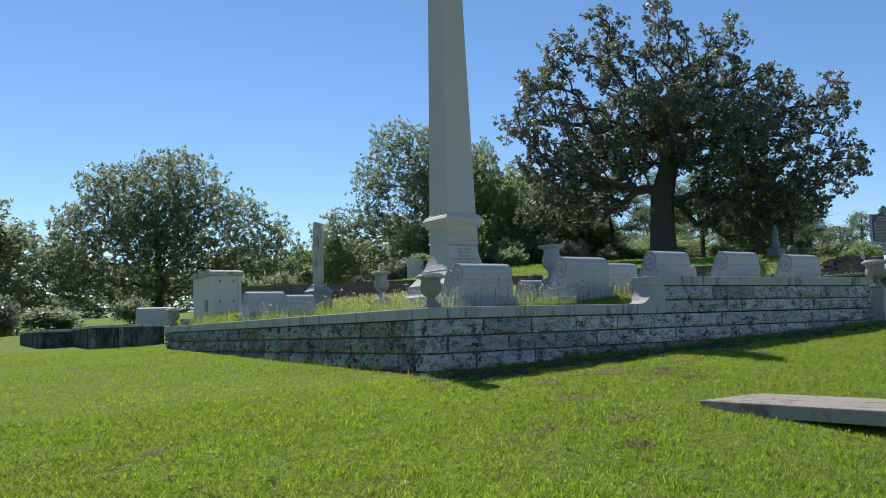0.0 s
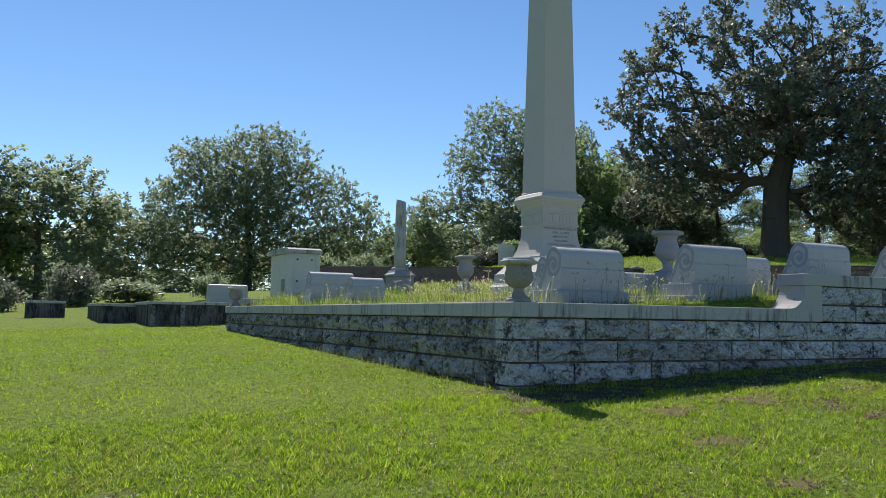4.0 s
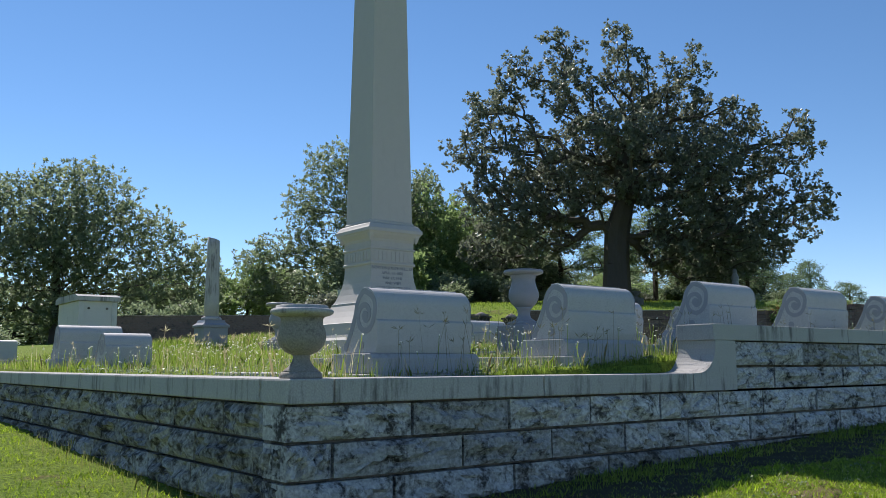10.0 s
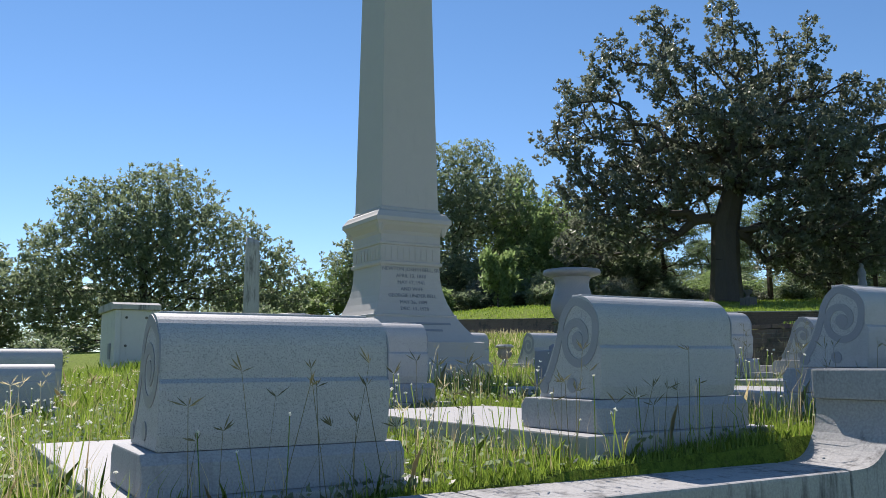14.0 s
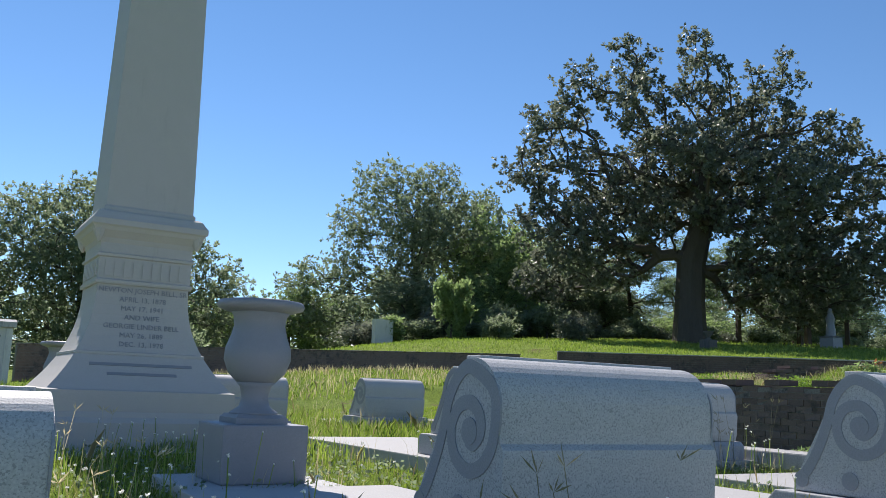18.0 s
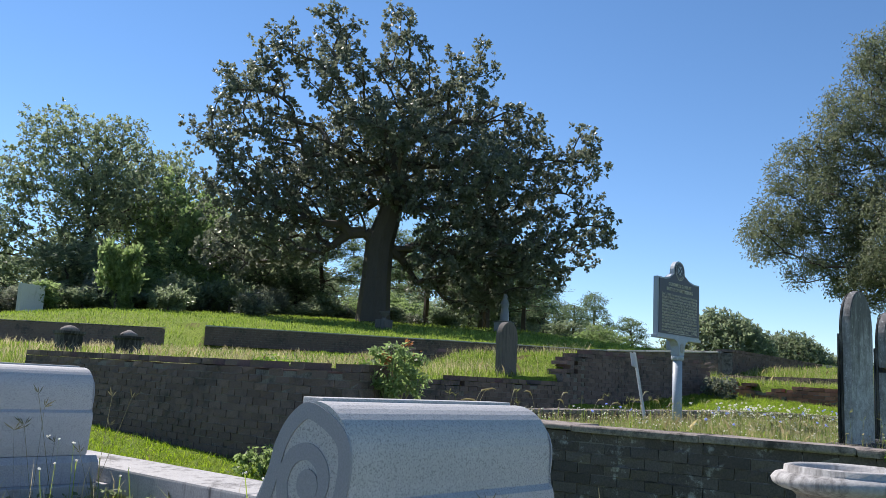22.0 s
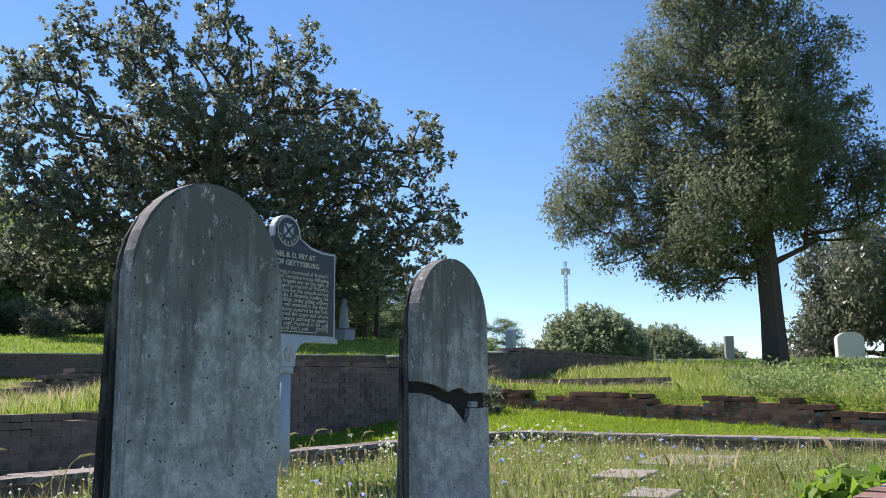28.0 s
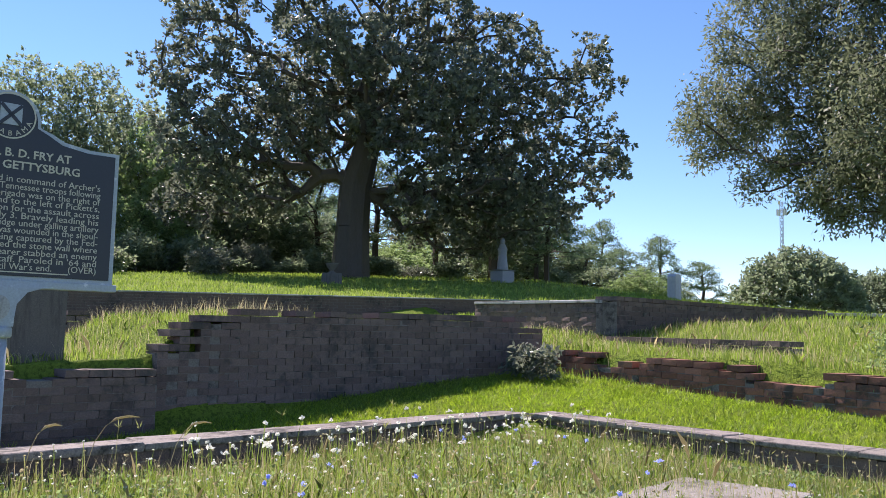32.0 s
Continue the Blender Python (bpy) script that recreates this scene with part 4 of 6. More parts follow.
brick_wall("wall_upper", "long dark brick terrace wall on the slope", (22.9, 23.3), (36.0, 13.6), (1.9, 1.9), (2.35, 2.36), .4, M_brick_dark, 15, 0.0, None, 0, cap=.03, capmat=M_coping)
brick_wall("wall_far_back", "dark brick boundary wall behind the grassy mound", (5.5, 24.3), (22.5, 25.0), (.7, 1.7), (1.62, 2.25), .4, M_brick_dark, 16, 0.0, None, 0, cap=.03)
brick_wall("wall_steps", "stepped end of a dark brick plot wall", (19.1, 11.7), (26.5, 10.7), (1.2, 1.5), (1.62, 1.75), .4, M_brick_dark, 17, 0.1, lambda s: .3 if s < .35 else .2 if s < .7 else .1 if s < 1.0 else 0, 120)
brick_wall("wall_pale_top", "dark brick plot wall with a pale coping", (27.68, 11.2), (26.95, 7.75), (1.6, 1.6), (2.0, 1.96), .4, M_brick_dark, 18, 0.0, None, 60, cap=.05, capmat=M_coping)
brick_wall("wall_right_upper", "dark brick wall running along the upper terrace", (27.1, 7.45), (35.9, 8.0), (1.5, 1.7), (2.07, 2.12), .4, M_brick_dark, 19, 0.0, None, 150)
brick_wall("wall_terrace", "low wall with a pale coping along the terrace edge", (35.9, 8.0), (36.9, -3.5), (1.6, 1.5), (2.02, 1.80), .4, M_brick_dark, 20, 0.0, None, 0, cap=.06, capmat=M_coping)
end_s = math.hypot(.08, 6.8)
for row in range(15):
    zt = 1.03 - row * .075
    for k, (y0, y1) in enumerate(((.004, .165), (.173, .336)) if row % 2 else ((.004, .08), (.088, .25), (.258, .336))):
        part("brick", box(end_s - .03, end_s + .008 + .004 * ((row * 3 + k) % 3), y0, y1, zt - .067, zt), M_brick_dark, wall_side)
lw = thing("wall_neighbour", "dark stained low stone wall of the neighbouring plot", "wall", kind="structure")
for x0, x1, y0, y1, z in ((-1.2, 0.55, 13.4, 13.75, .08), (-2.0, -1.2, 15.6, 15.95, .03), (-1.22, -.9, 13.75, 15.6, .07), (-3.6, -2.6, 19.4, 19.75, .10), (-2.02, -1.7, 15.95, 19.4, .04)):
    part("wall_body", box(x0, x1, y0, y1, -.8, z - .05, .02), M_marble_back, lw)
    part("coping_stone", box(x0 - .02, x1 + .02, y0 - .025, y1 + .025, z - .046, z + .02, .01), M_coping, lw)
for x in (-1.14, -.5):
    part("pier", box(x - .05, x + .05, 13.34, 13.397, -.7, .03, .01), M_rock_dark, lw)

# ---------------------------------------------------------------- old headstones in the next plot
def arch_headstone(m, w, h, t, label, broken=None):
    ob = thing("arched_headstone", label, "gravestone", m, "old arched headstones")
    def outline(z0, z1, ww):
        pts = []
        r = ww / 2
        top = z1
        pts = [(-r, z0), (r, z0)]
        spring = top - r * 1.08
        pts.append((r, spring))
        for a in range(12, 180, 12):
            pts.append((r * math.cos(radians(a)), spring + r * 1.08 * math.sin(radians(a))))
        pts.append((-r, spring))
        return pts
    def slab(pts, y0, y1, bev):
        bm = bmesh.new()
        fa = [bm.verts.new((x, y0, z)) for x, z in pts]
        fb = [bm.verts.new((x, y1, z)) for x, z in pts]
        f1 = bm.faces.new(fa)
        f2 = bm.faces.new(fb[::-1])
        for i in range(len(pts)):
            bm.faces.new((fa[i], fb[i], fb[(i + 1) % len(pts)], fa[(i + 1) % len(pts)]))
        bmesh.ops.bevel(bm, geom=list(f1.edges) + list(f2.edges), offset=bev, segments=2, affect='EDGES')
        return bm
    arch = outline(0.0, h, w)
    if broken is None:
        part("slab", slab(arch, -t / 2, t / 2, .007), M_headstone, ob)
    else:
        hi = [(w / 2, broken - .03), (.20, broken - .012), (.16, broken - .016), (.10, broken - .02), (.03, broken + .008), (-.05, broken - .012), (-.12, broken + .014), (-w / 2, broken + .03)]
        lo = [(-w / 2, broken - .015), (-.17, broken - .025), (-.10, broken - .05), (-.03, broken - .065), (.02, broken - .105), (.06, broken - .148), (.09, broken - .12), (.10, broken - .078), (.17, broken - .083), (w / 2, broken - .078)]
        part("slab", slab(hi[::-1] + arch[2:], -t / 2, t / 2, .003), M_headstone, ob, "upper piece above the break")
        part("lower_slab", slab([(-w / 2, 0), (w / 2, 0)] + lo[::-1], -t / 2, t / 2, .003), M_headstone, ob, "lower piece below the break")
        part("break_filling", box(-w / 2 + .004, w / 2 - .004, -t / 2 + .025, t / 2 - .004, broken - .2, broken + .04), M_soot, ob, "black crumbling mortar in the break")
        part("mortar_lump", slab([(.10, broken - .075), (.16, broken - .078), (.165, broken - .055), (.12, broken - .052)], -t / 2 + .003, -t / 2 + .03, .004), M_headstone, ob)
    part("backing_slab", slab(outline(0.0, h - .012, w + .012), t / 2 + .002, t / 2 + .022, .006), M_marble_back, ob, "blackened second slab behind")
    part("backing_slab", slab([(-w / 2 - .03, 0), (w / 2 + .02, 0), (w / 2 + .014, h * .7), (-w / 2 - .014, h * .72), (-w / 2 - .016, h * .34), (-w / 2 - .03, h * .3)], t / 2 + .024, t / 2 + .036, .005), M_marble_back, ob, "rough broken rear slab")
    part("base", box(-w / 2 - .07, w / 2 + .07, -t / 2 - .08, t / 2 + .12, -.2, .075, .02), M_marble_back, ob)
    part("base_step", box(-w / 2 - .12, w / 2 + .12, -t / 2 - .13, t / 2 + .17, -.25, .015, .02), M_marble_back, ob)
    return ob


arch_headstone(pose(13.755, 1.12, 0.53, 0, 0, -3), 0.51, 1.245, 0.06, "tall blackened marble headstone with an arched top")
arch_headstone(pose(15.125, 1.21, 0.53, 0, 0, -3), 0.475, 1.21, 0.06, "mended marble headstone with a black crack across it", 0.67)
tablet("round_headstone", pose(18.70, 8.10, 1.06, 0, 0, 3), 0.50, 0.95, 0.12, M_brownstone, "dark weathered headstone with a rounded top in long grass", 0.24)

# ---------------------------------------------------------------- historical marker
SX, SY, SZ0, SZ1, SW = 17.30, 4.28, 1.655, 2.415, 1.18
sg = thing("historical_marker", "navy cast metal history plaque on a silver-grey post", "sign", pose(SX, SY, 0, 0, 0, -2))


def plaque_outline(w, z0, z1, crest, rr):
    pts = [(-w / 2, z0), (w / 2, z0), (w / 2, z1)]
    pts += [(w * .36, z1), (w * .24, z1 + .02), (w * .185, z1 + .06), (rr * .98, z1 + crest - rr - .03)]
    for a in range(0, 181, 15):
        pts.append((rr * math.cos(radians(a)), z1 + crest - rr + rr * math.sin(radians(a))))
    pts += [(-rr * .98, z1 + crest - rr - .03), (-w * .185, z1 + .06), (-w * .24, z1 + .02), (-w * .36, z1), (-w / 2, z1)]
    return pts


def flat_solid(pts, y0, y1, bev=0.004):
    bm = bmesh.new()
    fa = [bm.verts.new((x, y0, z)) for x, z in pts]
    fb = [bm.verts.new((x, y1, z)) for x, z in pts]
    f1 = bm.faces.new(fa)
    f2 = bm.faces.new(fb[::-1])
    for i in range(len(pts)):
        bm.faces.new((fa[i], fb[i], fb[(i + 1) % len(pts)], fa[(i + 1) % len(pts)]))
    if bev:
        bmesh.ops.bevel(bm, geom=list(f1.edges) + list(f2.edges), offset=bev, segments=2, affect='EDGES')
    return bm


part("frame", flat_solid(plaque_outline(SW, SZ0, SZ1, .265, .155), -.02, .045), M_silver, sg, "silver-grey cast rim")
pan = part("panel", flat_solid(plaque_outline(SW - .05, SZ0 + .028, SZ1 - .02, .262, .137), -.028, -.018, .003), M_sign, sg, "navy enamel field")
part("sill", box(-SW / 2 - .02, SW / 2 + .02, -.035, .06, SZ0 - .035, SZ0 + .006, .006), M_silver, sg)
part("socket", flat_solid([(-.075, SZ0 - .24), (.075, SZ0 - .24), (.08, SZ0 - .12), (.13, SZ0 - .055), (.22, SZ0 - .03), (-.22, SZ0 - .03), (-.13, SZ0 - .055), (-.08, SZ0 - .12)], -.06, .06), M_silver, sg)
part("socket_relief", add_lathe(bmesh.new(), [(.05, -.008), (.05, .008)], 18, 1.0, 1.25), M_coping, sg, m=Matrix.Translation((0, -.062, SZ0 - .14)) @ Matrix.Rotation(radians(90), 4, 'X'))
part("collar", lathe([(.075, SZ0 - .30), (.082, SZ0 - .29), (.082, SZ0 - .25), (.075, SZ0 - .24)], 24), M_silver, sg, smooth=True)
part("post", lathe([(.066, .3), (.062, SZ0 - .30)], 20), M_silver, sg, smooth=True)
RX = Matrix.Rotation(radians(90), 4, 'X')
lines = ["COLONEL B. D. FRY AT", "BATTLE OF GETTYSBURG"]
for i, s in enumerate(lines):
    part("heading", text_mesh("heading", s, .062, M_letter, .002, .64 if i == 0 else .74, .001), M_letter, pan, m=Matrix.Translation((0, -.031, SZ1 - .075 - i * .066)) @ RX)
body = ["July 1, 1863: Fry placed in command of Archer's", "Brigade of Alabama and Tennessee troops following", "Archer's capture. His brigade was on the right of",
        "Pettigrew's Division and to the left of Pickett's,", "the brigade of direction for the assault across", "the wheat field on July 3. Bravely leading his",
        "brigade up Cemetery Ridge under galling artillery", "and small-arms fire, he was wounded in the shoul-", "der and thigh before being captured by the Fed-",
        "erals. His troops reached the stone wall where", "his regimental color bearer stabbed an enemy", "soldier with his flag staff. Paroled in '64 and", "promoted, he served until War's end.      (OVER)"]
for i, s in enumerate(body):
    part("text_line", text_mesh("text_line", s, .05, M_letter, .0015, .98, 0.0), M_letter, pan, m=Matrix.Translation((0, -.030, SZ1 - .215 - i * .039)) @ RX)
part("footer_line", box(-.34, .34, -.031, -.029, SZ0 + .046, SZ0 + .052), M_letter, pan)
cz = SZ1 + .262 - .137
bmr = bmesh.new()
for r0, r1 in ((.118, .126),):
    n = 40
    a = [bmr.verts.new((r0 * math.cos(2 * math.pi * i / n), -.032, cz + r0 * math.sin(2 * math.pi * i / n))) for i in range(n)]
    b = [bmr.verts.new((r1 * math.cos(2 * math.pi * i / n), -.032, cz + r1 * math.sin(2 * math.pi * i / n))) for i in range(n)]
    for i in range(n):
        bmr.faces.new((a[i], a[(i + 1) % n], b[(i + 1) % n], b[i]))
part("crest_ring", bmr, M_letter, pan)
part("crest_shield", box(-.055, .055, -.032, -.027, cz - .05, cz + .065, .002), M_silver, pan)
for s in (-1, 1):
    part("crest_saltire", box(-.075, .075, -.036, -.031, -.009, .009), M_sign, pan, m=Matrix.Translation((0, 0, cz + .006)) @ Matrix.Rotation(radians(s * 46), 4, 'Y'))
for i, ch_ in enumerate("ALABAMA"):
    a = radians(200 + i * 23.3)
    part("crest_letter", text_mesh("crest_letter", ch_, .04, M_letter, .001), M_letter, pan, m=Matrix.Translation((.098 * math.cos(a), -.031, cz + .098 * math.sin(a))) @ RX @ Matrix.Rotation(a + radians(90), 4, 'Z'))

stk = thing("wooden_stake", "leaning white wooden stake with a small grey board", "stake", pose(16.66, 4.40, 0.5, -16, 11, 0))
part("stake", box(-.024, .024, -.012, .012, -.2, .98, .003), M_white_wood, stk)
part("board", box(-.13, -.026, -.012, .006, .76, .95, .003), M_steel, stk, "bare grey metal board")

fs = tagged(part("flat_grave_slab", box(-.47, .47, -1.0, 1.0, -.12, .0, .012), M_flatstone, m=pose(1.45, -4.13, -.985, 0, 0, 3)), "lichened flat stone slab lying in the mown grass", "grave slab")
for x, y, w, d in ((20.35, 1.95, 1.25, .8), (18.75, 1.95, .7, .4), (17.6, 1.3, .5, .3)):
    tagged(part("flat_stone", box(-w / 2, w / 2, -d / 2, d / 2, -.05, .06, .01), M_flatstone, m=pose(x, y, gz1(x, y) + .02, 0, 0, 8)), "pale flat stone half hidden in tall grass", "stone")

# ---------------------------------------------------------------- small monuments up the slope
for x, y, h in ((15.15, 16.7, .42), (16.6, 16.9, .44)):
    p = thing("stone_post", "squat stone corner post with a rounded cap", "post", pose(x, y, 1.28), "stone corner posts")
    part("shaft", square_loft([(.20, -.2), (.20, .22), (.24, .25), (.24, .30)]), M_marble_back, p)
    part("cap", lathe([(.2, .30), (.17, .36), (.08, .41), (.03, h)], 14), M_cap, p, smooth=True)
fl = thing("statue_monument", "grey stone figure on a stepped pedestal beneath the trees", "monument", pose(47.5, 29.35, 3.6) @ Matrix.Scale(.85, 4))
bms = square_loft([(.75, -.6), (.75, .35), (.5, .4), (.5, 1.2), (.6, 1.25), (.4, 1.3)])
add_lathe(bms, [(.33, 1.3), (.30, 1.7), (.24, 2.2), (.3, 2.5), (.2, 2.75), (.14, 2.85), (.17, 3.0), (.12, 3.15), (.02, 3.2)], 14)
part("figure", bms, M_granite_dark, fl)
tablet("white_headstone", pose(26.0, 43.2, 3.4, 0, 0, 10), 1.3, 1.4, 0.3, M_plaster, "pale weathered monument under the trees", 0.0)
tablet("pale_tombstone", pose(44.0, 17.15, gz1(44, 17.15) - .05, 0, 0, 20), 1.0, 1.0, 0.3, M_granite, "pale upright tombstone on the upper terrace", 0.15)
tablet("white_tablet", pose(38.95, 3.3, gz1(38.95, 3.3) - .05, 0, 0, -60), .74, 0.95, 0.25, M_plaster, "white upright tombstone beyond the lawn", 0.2)
tablet("far_post", pose(37.6, 6.3, gz1(37.6, 6.3) - .05, 0, 0, -60), .24, 0.85, .22, M_granite_dark, "short grey stone post on the terrace", 0.0, "post")
vz = thing("terrace_urn", "weathered stone urn on a low block on the upper terrace", "urn", pose(36.3, 28.3, 3.45))
part("block", box(-.30, .30, -.30, .30, -.3, .34, .02), M_brownstone, vz)
part("bowl", lathe([(.14, .34), (.15, .37), (.08, .42), (.09, .47), (.2, .58), (.25, .70), (.27, .74), (.22, .74)], 18), M_brownstone, vz, smooth=True)
cb = thing("small_tombstone", "low grey tombstone among grass", "gravestone", pose(1.6, 18.3, .15))
part("slab", prism([(-.2, -.3), (-.2, .50), (0, .53), (.2, .50), (.2, -.3)], -.55, .55, .02), M_granite, cb)
fo = thing("far_obelisk", "slender pale obelisk beyond the lawn", "monument", pose(54.7, 0.45, 2.2))
part("base", square_loft([(.85, -.8), (.85, 0.4), (.75, .5), (.68, 2.3), (.78, 2.4), (.6, 2.5)]), M_obelisk, fo)
part("shaft", square_loft([(.52, 2.5), (.34, 10.7), (.02, 11.4)]), M_obelisk, fo)


def mast(x, y, z, h, w, label, mat):
    t = thing("radio_mast", label, "mast", pose(x, y, z))
    bm = bmesh.new()
    cs = [(w * math.cos(a), w * math.sin(a)) for a in (0.3, 2.4, 4.5)]
    k = int(h / (3.2 * w))
    for i in range(3):
        a, b = cs[i], cs[(i + 1) % 3]
        tube(bm, [(*a, 0), (*a, h)], [w * .13] * 2, 4)
        for q in range(k):
            z0, z1 = h * q / k, h * (q + 1) / k
            tube(bm, [(*a, z0), (*b, z1)], [w * .09] * 2, 3)
            tube(bm, [(*b, z0), (*a, z1)], [w * .09] * 2, 3)
    part("lattice", bm, mat, t)
    tb = bmesh.new()
    for q in range(6):
        a = q * 1.05
        add_box(tb, w * 2.2 * math.cos(a) - .2, w * 2.2 * math.cos(a) + .2, w * 2.2 * math.sin(a) - .2, w * 2.2 * math.sin(a) + .2, h * .9, h * .9 + 2.0)
    part("antennas", tb, M_white_wood, t)


mast(280.2, 127.6, 0, 46, .6, "slim grey lattice radio mast in the distance", M_steel)
mast(342.0, -6.6, 0, 136, .8, "tall red and white lattice mast in the distance", M_mast_red)

# worn inscription on the pedestal
for i, s_ in enumerate(["NEWTON JOSEPH BELL, SR", "APRIL 13, 1878", "MAY 17, 1941", "AND WIFE", "GEORGIE LINDER BELL", "MAY 26, 1889", "DEC. 13, 1978", "", ""]):
    zz = 1.475 - i * .074 - (.09 if i >= 7 else 0)
    half = .368 + .335 * (1 - (zz - .67) / .85) ** 2.3
    tilt = 90 - math.degrees(math.atan(.335 * 2.3 * (1 - (zz - .67) / .85) ** 1.3 / .85))
    m = Matrix.Translation((0, -half - .004, zz)) @ Matrix.Rotation(radians(tilt), 4, 'X')
    if s_:
        part("inscription", text_mesh("inscription", s_, .060, M_granite_dark, .002), M_granite_dark, pedestal, m=m)
    else:
        w_ = .40 if i == 7 else .27
        part("inscription", box(-w_, w_, -.013, .013, -.002, .0025), M_granite_dark, pedestal, m=m)

# ---------------------------------------------------------------- trees
def fast_mesh(name, verts, nper, mat):
    """Separate polygons of nper corners each, from an array of corner places."""
    verts = np.ascontiguousarray(verts, dtype=np.float32).reshape(-1, 3)
    nv = len(verts)
    me = bpy.data.meshes.new(name)
    me.vertices.add(nv)
    me.vertices.foreach_set("co", verts.ravel())
    me.loops.add(nv)
    me.loops.foreach_set("vertex_index", np.arange(nv, dtype=np.int32))
    me.polygons.add(nv // nper)
    me.polygons.foreach_set("loop_start", np.arange(0, nv, nper, dtype=np.int32))
    me.materials.append(mat)
    me.update(calc_edges=True)
    return me


def leaf_cloud(centres, per, sigma, size, g, stretch=(1, 1, 1), droop=0.0, slim=0.42, along=None, pull=0.0):
    """Corner places of rhombic leaves in tufts round the centres, drawn out along a direction for each tuft."""
    n = len(centres) * per
    c = np.repeat(np.asarray(centres, float), per, 0)
    tuft = np.repeat(g.uniform(0.6, 1.35, len(centres)), per)[:, None]
    off = np.clip(g.normal(0, 1, (n, 3)), -1.7, 1.7) * sigma * tuft * np.array(stretch)
    if along is not None:
        off = off + np.repeat(along, per, 0) * (g.uniform(-1, .75, n) * pull * sigma)[:, None]
    p = c + off
    d = g.normal(0, 1, (n, 3)) + off / (sigma + 1e-6) * 0.6
    d[:, 2] -= droop
    d /= np.linalg.norm(d, axis=1)[:, None]
    q = np.cross(d, g.normal(0, 1, (n, 3)))
    q /= np.linalg.norm(q, axis=1)[:, None] + 1e-9
    L = (size * g.uniform(0.6, 1.35, n))[:, None]
    return np.stack([p - d * L * .5, p + q * L * slim * .5, p + d * L * .5, p - q * L * slim * .5], 1)


def rosettes(ends, dirs, k, m, spread, size, g, slim=0.5, up=0.4):
    """Corner places of leaves that stand in whorls, k whorls of m leaves about the end of each twig."""
    unit = lambda v: v / (np.linalg.norm(v, axis=1)[:, None] + 1e-9)
    n = len(ends) * k
    c = np.repeat(np.asarray(ends, float), k, 0) + np.clip(g.normal(0, 1, (n, 3)), -1.6, 1.6) * spread
    ax = np.repeat(dirs, k, 0) * .7 + g.normal(0, .5, (n, 3))
    ax[:, 2] += up
    c, ax = np.repeat(c, m, 0), np.repeat(unit(ax), m, 0)
    d = unit(unit(g.normal(0, 1, (n * m, 3))) + ax * .45)
    q = unit(np.cross(d, ax + g.normal(0, .45, (n * m, 3))))
    L = (size * g.uniform(.6, 1.25, n * m))[:, None]
    b = c + d * L * .1
    mid = b + d * L * .55
    return np.stack([b, mid + q * L * slim * .5, b + d * L, mid - q * L * slim * .5], 1)


def lobe_points(lobes, n, g, shell, gap):
    """Tips of twigs inside the lobes, no two nearer than the gap."""
    lob = np.array(lobes, float)
    vol = (lob[:, 3] * lob[:, 4] * lob[:, 5]) ** 0.75
    pick = g.choice(len(lob), n * 4, p=vol / vol.sum())
    d = g.normal(0, 1, (n * 4, 3))
    d /= np.linalg.norm(d, axis=1)[:, None]
    r = g.uniform(0, 1, n * 4)[:, None] ** (1 / shell)
    cand = lob[pick, :3] + d * r * lob[pick, 3:]
    kept = np.zeros((n, 3))
    k = 0
    for p in cand:
        if k == 0 or ((kept[:k] - p) ** 2).sum(1).min() > gap * gap:
            kept[k] = p
            k += 1
            if k == n:
                break
    return kept[:k]


